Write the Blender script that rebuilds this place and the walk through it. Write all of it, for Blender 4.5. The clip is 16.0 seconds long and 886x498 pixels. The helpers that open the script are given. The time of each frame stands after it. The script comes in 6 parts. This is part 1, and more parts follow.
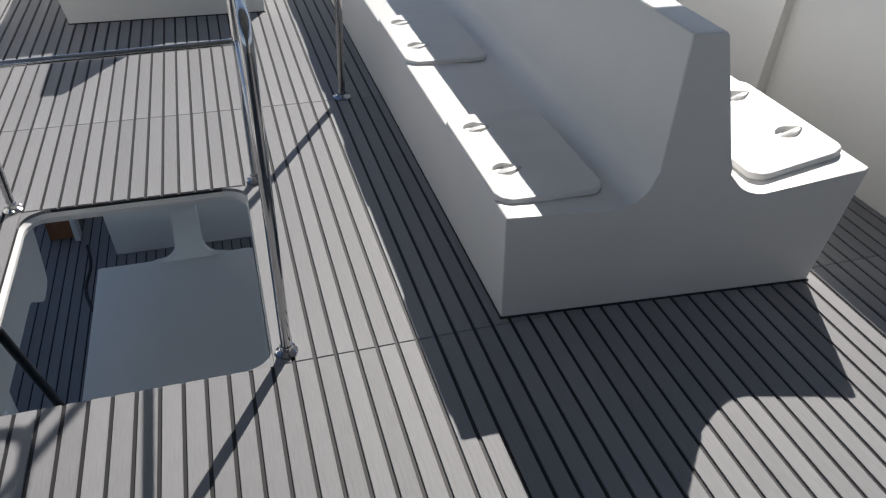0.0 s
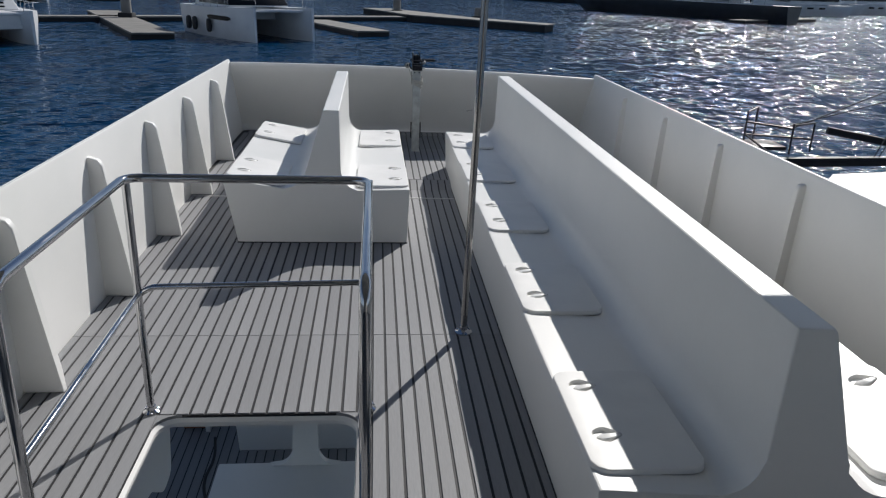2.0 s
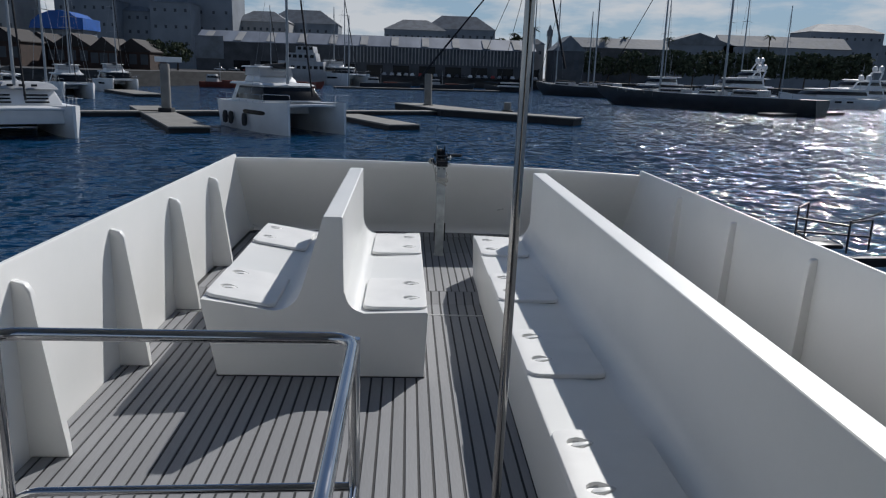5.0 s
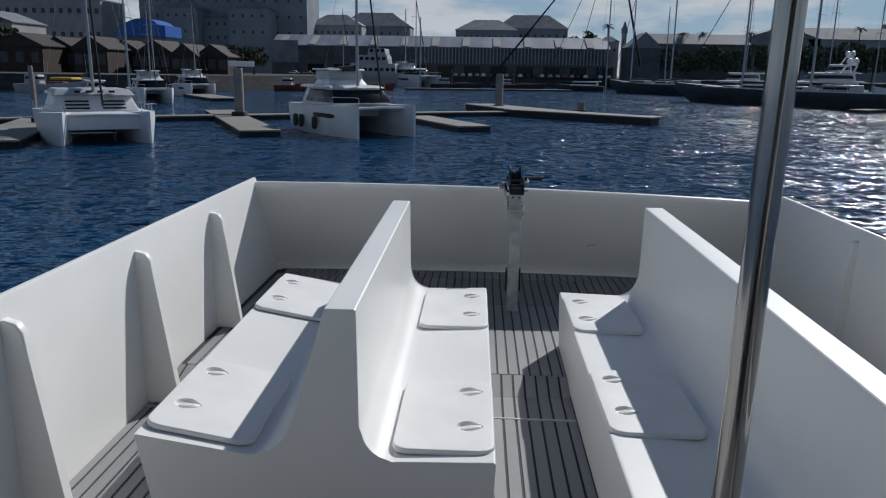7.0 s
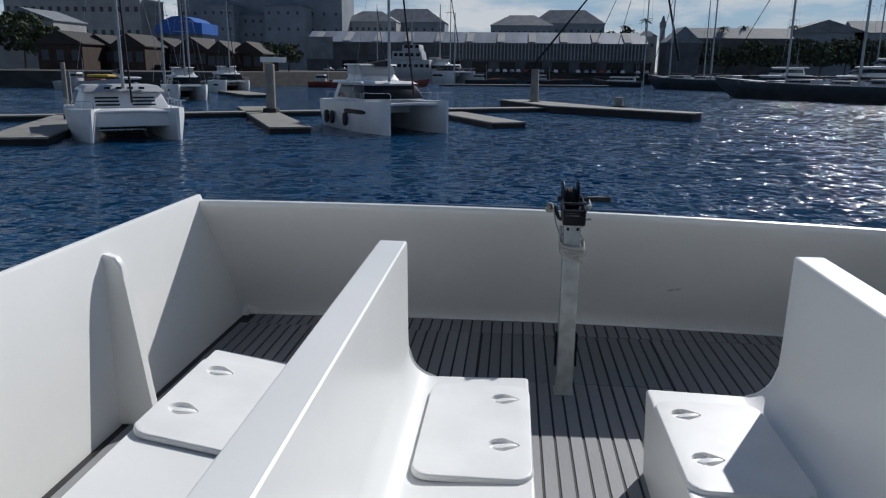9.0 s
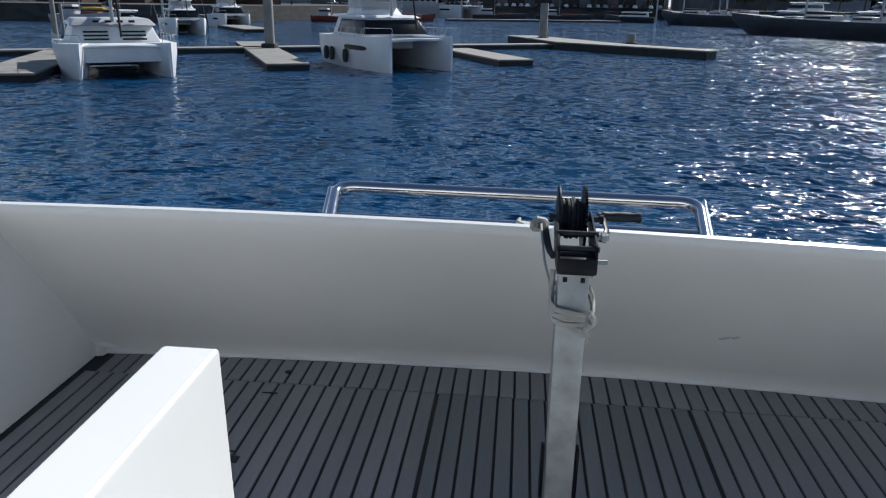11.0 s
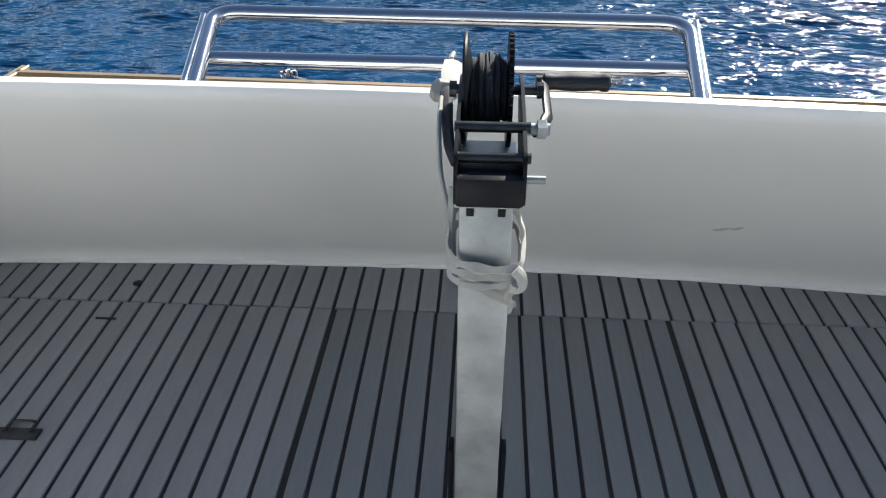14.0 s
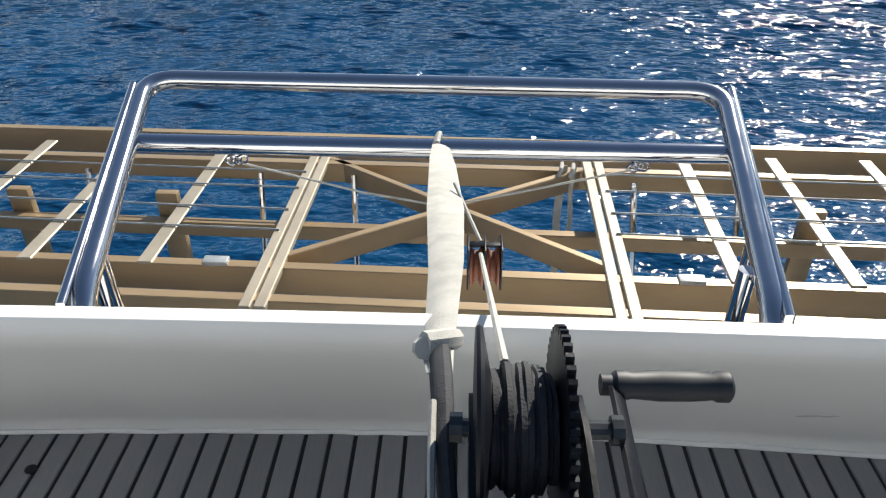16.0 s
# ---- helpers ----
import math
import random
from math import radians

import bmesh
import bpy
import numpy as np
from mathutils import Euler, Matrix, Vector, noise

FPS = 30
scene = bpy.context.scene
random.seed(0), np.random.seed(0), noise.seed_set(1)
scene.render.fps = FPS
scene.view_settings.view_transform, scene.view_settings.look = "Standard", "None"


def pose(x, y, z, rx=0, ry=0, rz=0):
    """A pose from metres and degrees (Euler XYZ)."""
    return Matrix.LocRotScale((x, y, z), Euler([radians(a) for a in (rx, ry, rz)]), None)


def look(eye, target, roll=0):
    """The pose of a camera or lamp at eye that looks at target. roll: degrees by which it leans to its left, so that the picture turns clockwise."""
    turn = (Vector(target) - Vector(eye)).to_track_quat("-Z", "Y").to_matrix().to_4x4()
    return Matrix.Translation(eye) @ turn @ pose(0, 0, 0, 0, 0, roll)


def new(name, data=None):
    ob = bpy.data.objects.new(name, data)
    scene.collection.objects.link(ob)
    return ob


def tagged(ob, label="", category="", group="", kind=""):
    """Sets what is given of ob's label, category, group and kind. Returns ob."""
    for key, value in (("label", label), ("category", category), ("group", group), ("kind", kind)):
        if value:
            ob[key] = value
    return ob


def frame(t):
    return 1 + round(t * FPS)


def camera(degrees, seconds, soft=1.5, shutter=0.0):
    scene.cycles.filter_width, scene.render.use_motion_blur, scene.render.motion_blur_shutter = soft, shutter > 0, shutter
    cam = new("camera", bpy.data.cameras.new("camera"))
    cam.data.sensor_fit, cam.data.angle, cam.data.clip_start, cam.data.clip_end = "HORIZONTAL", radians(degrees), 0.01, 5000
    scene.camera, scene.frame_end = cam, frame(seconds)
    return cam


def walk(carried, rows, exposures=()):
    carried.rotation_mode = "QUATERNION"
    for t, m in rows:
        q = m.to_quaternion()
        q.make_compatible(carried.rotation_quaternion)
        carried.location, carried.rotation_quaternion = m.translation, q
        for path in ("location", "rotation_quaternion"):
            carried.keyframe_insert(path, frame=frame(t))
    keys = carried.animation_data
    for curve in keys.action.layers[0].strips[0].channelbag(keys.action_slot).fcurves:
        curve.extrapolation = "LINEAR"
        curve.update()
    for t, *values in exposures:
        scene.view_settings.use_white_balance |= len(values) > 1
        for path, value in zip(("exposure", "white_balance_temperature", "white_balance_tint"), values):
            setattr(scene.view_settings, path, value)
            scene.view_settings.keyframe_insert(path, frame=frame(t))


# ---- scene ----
cam = camera(61.7, 16.0, soft=1.2)
PATH = [
    (0, (-0.514, -1.663, 1.574), (-0.018, -0.12, 0.402), 2.0),
    (0.5, (-0.493, -1.691, 1.635), (-0.122, -0.056, 0.544), 3.8),
    (1, (-0.467, -1.709, 1.692), (-0.183, 0.041, 0.767), 3.5),
    (1.5, (-0.448, -1.711, 1.719), (-0.226, 0.118, 0.941), 2.9),
    (2, (-0.431, -1.704, 1.741), (-0.248, 0.166, 1.055), 2.2),
    (2.5, (-0.418, -1.707, 1.763), (-0.259, 0.189, 1.146), 1.5),
    (3, (-0.411, -1.716, 1.772), (-0.264, 0.205, 1.235), 1.5),
    (3.5, (-0.414, -1.605, 1.743), (-0.275, 0.332, 1.263), 1.7),
    (4, (-0.433, -1.332, 1.73), (-0.296, 0.607, 1.26), 1.5),
    (4.2, (-0.419, -1.229, 1.715), (-0.286, 0.714, 1.256), 1.7),
    (6.3, (-0.248, 0.293, 1.651), (-0.242, 2.237, 1.185), 1.1),
    (6.5, (-0.26, 0.47, 1.666), (-0.28, 2.415, 1.197), 1.1),
    (7, (-0.286, 0.893, 1.658), (-0.373, 2.837, 1.195), 0.9),
    (7.5, (-0.279, 1.258, 1.645), (-0.389, 3.199, 1.178), 0.8),
    (8, (-0.318, 1.648, 1.595), (-0.471, 3.587, 1.126), 0.5),
    (8.2, (-0.35, 1.839, 1.576), (-0.514, 3.777, 1.108), 0.6),
    (10.3, (-0.168, 3.578, 1.526), (-0.352, 5.49, 0.966), 0.7),
    (10.5, (-0.161, 3.712, 1.531), (-0.344, 5.614, 0.942), 0.9),
    (11, (-0.175, 4.11, 1.496), (-0.362, 5.998, 0.865), 0.9),
    (11.5, (-0.123, 4.516, 1.471), (-0.312, 6.388, 0.793), 0.9),
    (12, (-0.084, 4.806, 1.465), (-0.256, 6.647, 0.702), 1.2),
    (12.5, (-0.066, 5.032, 1.41), (-0.228, 6.851, 0.595), 1.4),
    (13, (-0.055, 5.126, 1.332), (-0.203, 6.912, 0.444), 1.4),
    (13.5, (-0.029, 5.042, 1.338), (-0.143, 6.751, 0.304), 0.5),
    (14, (-0.029, 4.965, 1.358), (-0.124, 6.646, 0.28), -0.0),
    (14.5, (-0.057, 5.07, 1.41), (-0.14, 6.751, 0.328), -0.1),
    (15, (-0.084, 5.261, 1.408), (-0.159, 6.944, 0.33), -0.0),
    (15.5, (-0.116, 5.437, 1.419), (-0.17, 7.117, 0.335), 0.2),
    (16, (-0.073, 5.624, 1.412), (-0.123, 7.304, 0.326), -0.1),
]
EXPOSURES = [(0, 0.24, 6540, 11), (1.0, 0.06, 6470, 11), (2.0, -0.14, 6330, 10), (4.0, -0.22, 6230, 10), (7.0, -0.36, 6120, 10), (8.2, -0.30, 6100, 10),
             (10.3, 0.14, 6200, 9), (11.0, 0.42, 6180, 9), (12.0, 0.74, 6520, 8), (13.0, 1.02, 6650, 8), (14.0, 1.15, 6600, 8), (14.5, 1.12, 6600, 8), (16.0, 0.86, 6750, 8)]
walk(cam, [(t, look(eye, target, roll)) for t, eye, target, roll in PATH], EXPOSURES)

# ---- world, sun, exposure ----
SUN_DIR = Vector((0.687, 1.150, 1.0)).normalized()
world = bpy.data.worlds.new("world")
scene.world = world
world.use_nodes = True
wn, wl = world.node_tree.nodes, world.node_tree.links
wn.clear()
w_out = wn.new("ShaderNodeOutputWorld")
w_bg = wn.new("ShaderNodeBackground")
w_sky = wn.new("ShaderNodeTexSky")
w_sky.sky_type = "NISHITA"
w_sky.sun_disc = False
w_sky.sun_elevation = math.asin(SUN_DIR.z)
w_sky.sun_rotation = math.atan2(SUN_DIR.x, SUN_DIR.y)
w_sky.air_density, w_sky.dust_density, w_sky.ozone_density = 1.0, 0.1, 1.0
# broken low cloud along the horizon
w_co = wn.new("ShaderNodeTexCoord")
w_map = wn.new("ShaderNodeMapping")
w_map.inputs["Scale"].default_value = (2.6, 2.6, 11.0)
w_map.inputs["Location"].default_value = (0.4, 1.3, 0.0)
w_noise = wn.new("ShaderNodeTexNoise")
w_noise.inputs["Scale"].default_value = 2.3
w_noise.inputs["Detail"].default_value = 8
w_noise.inputs["Roughness"].default_value = 0.58
w_ramp = wn.new("ShaderNodeValToRGB")
w_ramp.color_ramp.elements[0].position, w_ramp.color_ramp.elements[1].position = 0.44, 0.60
w_sep = wn.new("ShaderNodeSeparateXYZ")
w_fade = wn.new("ShaderNodeMapRange")
w_fade.inputs[1].default_value, w_fade.inputs[2].default_value = 0.55, 0.04
w_mul = wn.new("ShaderNodeMath")
w_mul.operation = "MULTIPLY"
w_mix = wn.new("ShaderNodeMixRGB")
w_mix.inputs["Color2"].default_value = (11.0, 11.2, 11.4, 1)
wl.new(w_co.outputs["Generated"], w_map.inputs["Vector"])
wl.new(w_map.outputs["Vector"], w_noise.inputs["Vector"])
wl.new(w_noise.outputs["Fac"], w_ramp.inputs["Fac"])
wl.new(w_co.outputs["Generated"], w_sep.inputs["Vector"])
wl.new(w_sep.outputs["Z"], w_fade.inputs["Value"])
wl.new(w_ramp.outputs["Color"], w_mul.inputs[0])
wl.new(w_fade.outputs["Result"], w_mul.inputs[1])
wl.new(w_mul.outputs["Value"], w_mix.inputs["Fac"])
w_blue = wn.new("ShaderNodeMixRGB")
w_blue.blend_type = "MULTIPLY"
w_blue.inputs["Fac"].default_value = 1.0
w_blue.inputs["Color2"].default_value = (0.95, 0.98, 1.04, 1)
wl.new(w_sky.outputs["Color"], w_blue.inputs["Color1"])
w_low = wn.new("ShaderNodeMixRGB")
w_low.inputs["Color2"].default_value = (4.6, 6.9, 9.6, 1)
w_rise = wn.new("ShaderNodeMapRange")
w_rise.inputs[1].default_value, w_rise.inputs[2].default_value = 0.0, 0.3
w_rise.inputs[3].default_value, w_rise.inputs[4].default_value = 0.85, 0.0
wl.new(w_sep.outputs["Z"], w_rise.inputs["Value"])
wl.new(w_rise.outputs["Result"], w_low.inputs["Fac"])
wl.new(w_blue.outputs["Color"], w_low.inputs["Color1"])
wl.new(w_low.outputs["Color"], w_mix.inputs["Color1"])
wl.new(w_mix.outputs["Color"], w_bg.inputs["Color"])
w_bg.inputs["Strength"].default_value = 0.06
wl.new(w_bg.outputs["Background"], w_out.inputs["Surface"])

sun = new("sun", bpy.data.lights.new("sun", "SUN"))
sun.data.energy = 4.6
sun.data.angle = radians(0.53)
sun.data.color = (1.0, 0.955, 0.895)
sun.matrix_world = look(SUN_DIR * 60, (0, 0, 0))


# ---- materials ----
def material(name, color, rough=0.5, metal=0.0, vary=0.12, scale=4.0, fine=0.0, bump=0.0, bump_scale=60.0, per_object=0.0, coat=0.0, stretch=(1, 1, 1), spec=0.5, tint=None):
    """A surface with variation at two scales: broad stains and fine grain with relief."""
    m = bpy.data.materials.new(name)
    m.use_nodes = True
    n, l = m.node_tree.nodes, m.node_tree.links
    b = n["Principled BSDF"]
    b.inputs["Roughness"].default_value = rough
    b.inputs["Metallic"].default_value = metal
    b.inputs["Coat Weight"].default_value = coat
    b.inputs["Specular IOR Level"].default_value = spec
    co = n.new("ShaderNodeTexCoord")
    mp = n.new("ShaderNodeMapping")
    mp.inputs["Scale"].default_value = stretch
    l.new(co.outputs["Object"], mp.inputs["Vector"])
    broad = n.new("ShaderNodeTexNoise")
    broad.inputs["Scale"].default_value = scale
    broad.inputs["Detail"].default_value = 6
    l.new(mp.outputs["Vector"], broad.inputs["Vector"])
    grain = n.new("ShaderNodeTexNoise")
    grain.inputs["Scale"].default_value = bump_scale
    grain.inputs["Detail"].default_value = 4
    l.new(mp.outputs["Vector"], grain.inputs["Vector"])
    dark = tint or [c * (1 - 2.2 * vary) for c in color]
    mix = n.new("ShaderNodeMixRGB")
    mix.inputs["Color1"].default_value = (*[max(0, c) for c in dark], 1)
    mix.inputs["Color2"].default_value = (*color, 1)
    rp = n.new("ShaderNodeMapRange")
    rp.interpolation_type = "SMOOTHSTEP"
    rp.inputs[1].default_value, rp.inputs[2].default_value = 0.28, 0.70
    l.new(broad.outputs["Fac"], rp.inputs["Value"])
    l.new(rp.outputs["Result"], mix.inputs["Fac"])
    last = mix.outputs["Color"]
    if fine or per_object:
        hsv = n.new("ShaderNodeHueSaturation")
        l.new(last, hsv.inputs["Color"])
        add = n.new("ShaderNodeMath")
        add.operation = "MULTIPLY_ADD"
        l.new(grain.outputs["Fac"], add.inputs[0])
        add.inputs[1].default_value = 2 * fine
        add.inputs[2].default_value = 1 - fine
        src = add.outputs["Value"]
        if per_object:
            info = n.new("ShaderNodeObjectInfo")
            more = n.new("ShaderNodeMath")
            more.operation = "MULTIPLY_ADD"
            l.new(info.outputs["Random"], more.inputs[0])
            more.inputs[1].default_value = 2 * per_object
            sub = n.new("ShaderNodeMath")
            sub.operation = "SUBTRACT"
            l.new(src, sub.inputs[0])
            sub.inputs[1].default_value = per_object
            l.new(sub.outputs["Value"], more.inputs[2])
            src = more.outputs["Value"]
        l.new(src, hsv.inputs["Value"])
        last = hsv.outputs["Color"]
    l.new(last, b.inputs["Base Color"])
    rr = n.new("ShaderNodeMapRange")
    rr.inputs[3].default_value, rr.inputs[4].default_value = max(0.02, rough - 0.08), min(1, rough + 0.1)
    l.new(broad.outputs["Fac"], rr.inputs["Value"])
    l.new(rr.outputs["Result"], b.inputs["Roughness"])
    if bump:
        bp = n.new("ShaderNodeBump")
        bp.inputs["Strength"].default_value = 1.0
        bp.inputs["Distance"].default_value = bump
        l.new(grain.outputs["Fac"], bp.inputs["Height"])
        l.new(bp.outputs["Normal"], b.inputs["Normal"])
    return m


GEL = material("white_gelcoat", (0.835, 0.828, 0.805), 0.37, vary=0.02, scale=1.1, fine=0.012, bump=0.00006, bump_scale=40, coat=0.0, tint=(0.765, 0.768, 0.745))
LID = material("white_lid", (0.825, 0.82, 0.80), 0.45, vary=0.03, scale=6, fine=0.02, bump=0.0003, bump_scale=300)
PLANK = material("grey_deck_plank", (0.295, 0.298, 0.308), 0.62, vary=0.10, scale=2.6, fine=0.14, bump=0.0006, bump_scale=130, per_object=0.09, stretch=(1, 0.12, 1))
PLANKLID = material("darker_grey_hatch_plank", (0.215, 0.23, 0.24), 0.58, vary=0.08, scale=2.6, fine=0.12, bump=0.0006, bump_scale=130, per_object=0.05, stretch=(1, 0.12, 1))
CAULK = material("black_caulking", (0.012, 0.012, 0.014), 0.6, vary=0.1)
STEEL = material("polished_steel", (0.54, 0.54, 0.55), 0.08, metal=1.0, vary=0.03, scale=9)
# darker base and upright streaks paint dark reflections into the pole's steel
POLESTEEL = material("pole_steel_dark_reflections", (0.36, 0.35, 0.345), 0.10, metal=1.0, vary=0.12, scale=3, stretch=(14, 14, 0.2))
GALV = material("galvanised_steel", (0.42, 0.45, 0.455), 0.45, metal=0.45, vary=0.14, scale=14, fine=0.08, bump=0.0004, bump_scale=120)
BLACK = material("black_painted_steel", (0.009, 0.010, 0.014), 0.38, spec=0.18, vary=0.15, scale=20, fine=0.1, bump=0.0003, bump_scale=200)
DARKSTEEL = material("dark_worn_steel", (0.07, 0.075, 0.08), 0.34, metal=0.8, vary=0.2, scale=25)
RUBBER = material("black_rubber_grip", (0.022, 0.024, 0.028), 0.55, vary=0.1, scale=20)
WEB = material("white_webbing", (0.45, 0.44, 0.40), 0.85, vary=0.10, scale=22, fine=0.12, bump=0.0012, bump_scale=380)
ROPE = material("grey_winch_rope", (0.035, 0.037, 0.042), 0.8, vary=0.2, scale=60, fine=0.2, bump=0.001, bump_scale=400)
BEAM = material("tan_anodised_beam", (0.37, 0.265, 0.15), 0.38, metal=0.35, vary=0.10, scale=5, fine=0.06, bump=0.0003, bump_scale=90, stretch=(0.15, 1, 1))
BEAMTOP = material("pale_anodised_plate", (0.40, 0.35, 0.27), 0.5, metal=0.3, vary=0.08, scale=6, fine=0.05)
SHEAVE = material("rust_brown_sheave", (0.16, 0.045, 0.02), 0.6, vary=0.2, scale=30)
# near-black colour that paints the shade in narrow gaps
SHADOWGAP = material("dark_gap_shade", (0.03, 0.03, 0.032), 0.7)
WOOD = material("varnished_wood", (0.33, 0.14, 0.06), 0.4, vary=0.15, scale=6, fine=0.1)


# ---- mesh helpers ----
def mesh_of(name, bm, mat, smooth=True, angle=35):
    me = bpy.data.meshes.new(name)
    bmesh.ops.recalc_face_normals(bm, faces=bm.faces)
    if smooth:
        for f in bm.faces:
            f.smooth = True
        for e in bm.edges:
            if len(e.link_faces) == 2 and e.calc_face_angle(0) > radians(angle):
                e.smooth = False
    bm.to_mesh(me)
    bm.free()
    me.materials.append(mat)
    return me


def part(name, bm, mat, parent=None, label="", smooth=True, angle=35):
    ob = new(name, mesh_of(name, bm, mat, smooth, angle))
    if parent is not None:
        ob.parent = parent
        ob.matrix_parent_inverse = Matrix.Identity(4)
        ob.location = -world_at(parent)
    if label:
        tagged(ob, label)
    return ob


def world_at(ob):
    at = Vector(ob.location)
    while ob.parent is not None:
        ob = ob.parent
        at += Vector(ob.location)
    return at


def thing(name, x, y, z, label, category, group="", kind=""):
    ob = new(name)
    ob.empty_display_size = 0.1
    ob.location = (x, y, z)
    return tagged(ob, label, category, group, kind)


def box(bm, x0, x1, y0, y1, z0, z1, bevel=0.0, seg=2, m=None):
    vs = [bm.verts.new((x, y, z)) for x in (x0, x1) for y in (y0, y1) for z in (z0, z1)]
    fs = [bm.faces.new([vs[i] for i in q]) for q in ((0, 1, 3, 2), (4, 6, 7, 5), (0, 4, 5, 1), (2, 3, 7, 6), (0, 2, 6, 4), (1, 5, 7, 3))]
    if m is not None:
        bmesh.ops.transform(bm, matrix=m, verts=vs)
    if bevel:
        es = list({e for f in fs for e in f.edges})
        bmesh.ops.bevel(bm, geom=es, offset=bevel, segments=seg, affect="EDGES", profile=0.5)
    return bm


def fillet(pts, radius, seg=6):
    """A polyline with its inner corners rounded."""
    pts = [Vector(p) for p in pts]
    out = [pts[0]]
    for a, b, c in zip(pts, pts[1:], pts[2:]):
        u, v = (a - b), (c - b)
        d = min(radius, 0.48 * u.length, 0.48 * v.length)
        u, v = b + u.normalized() * d, b + v.normalized() * d
        for i in range(seg + 1):
            t = i / seg
            out.append(u * (1 - t) ** 2 + b * 2 * t * (1 - t) + v * t * t)
    out.append(pts[-1])
    return out


def tube(bm, pts, r, seg=12, r_end=None, flat=1.0):
    """A round bar swept along a polyline."""
    pts = [Vector(p) for p in pts]
    rings = []
    side = None
    for i, p in enumerate(pts):
        d = (pts[min(i + 1, len(pts) - 1)] - pts[max(i - 1, 0)]).normalized()
        if side is None:
            side = d.orthogonal().normalized()
        side = (side - d * side.dot(d)).normalized()
        up = d.cross(side)
        rad = r if r_end is None else r + (r_end - r) * i / (len(pts) - 1)
        rings.append([bm.verts.new(p + (side * math.cos(2 * math.pi * k / seg) + up * flat * math.sin(2 * math.pi * k / seg)) * rad) for k in range(seg)])
    for a, b in zip(rings, rings[1:]):
        for k in range(seg):
            bm.faces.new((a[k], a[(k + 1) % seg], b[(k + 1) % seg], b[k]))
    bm.faces.new(rings[0][::-1])
    bm.faces.new(rings[-1])
    return bm


def extrude(bm, loop, vec):
    """A prism: a closed loop of points pushed along vec."""
    vec = Vector(vec)
    a = [bm.verts.new(p) for p in loop]
    b = [bm.verts.new(Vector(p) + vec) for p in loop]
    n = len(a)
    sides = [bm.faces.new((a[i], a[(i + 1) % n], b[(i + 1) % n], b[i])) for i in range(n)]
    caps = [bm.faces.new(a[::-1]), bm.faces.new(b)]
    return sides, caps


def lathe(bm, prof, m, seg=20):
    """Turn a profile of (radius, height) about the local z axis, placed by m."""
    rings = [[bm.verts.new(m @ Vector((r * math.cos(2 * math.pi * k / seg), r * math.sin(2 * math.pi * k / seg), h))) for k in range(seg)] for r, h in prof]
    for a, b in zip(rings, rings[1:]):
        for k in range(seg):
            bm.faces.new((a[k], a[(k + 1) % seg], b[(k + 1) % seg], b[k]))
    bm.faces.new(rings[0][::-1])
    bm.faces.new(rings[-1])
    return bm


def loft(bm, sections):
    """Skin closed rings of equal length one after another, with end caps."""
    rings = [[bm.verts.new(p) for p in s] for s in sections]
    n = len(rings[0])
    for a, b in zip(rings, rings[1:]):
        for k in range(n):
            bm.faces.new((a[k], a[(k + 1) % n], b[(k + 1) % n], b[k]))
    bm.faces.new(rings[0][::-1])
    bm.faces.new(rings[-1])
    return bm


def rounded_rect(x0, x1, y0, y1, r, seg=6):
    pts = []
    for cx, cy, a0 in ((x1 - r, y1 - r, 0), (x0 + r, y1 - r, 90), (x0 + r, y0 + r, 180), (x1 - r, y0 + r, 270)):
        for i in range(seg + 1):
            a = radians(a0 + 90 * i / seg)
            pts.append((cx + r * math.cos(a), cy + r * math.sin(a)))
    return pts


HULLGREY = material("grey_scuffed_gelcoat", (0.60, 0.60, 0.59), 0.5, vary=0.12, scale=30)

def even_normals(ob):
    """Keep broad faces flat and let only the rounded edges turn the light."""
    ob.modifiers.new("weighted_normal", "WEIGHTED_NORMAL").keep_sharp = True
    return ob


# ---- large structure: water, hull, decks, bulwarks ----
WATER_Z = -3.8
WIND = 30.0                               # degrees from ahead to starboard, the way the chop runs


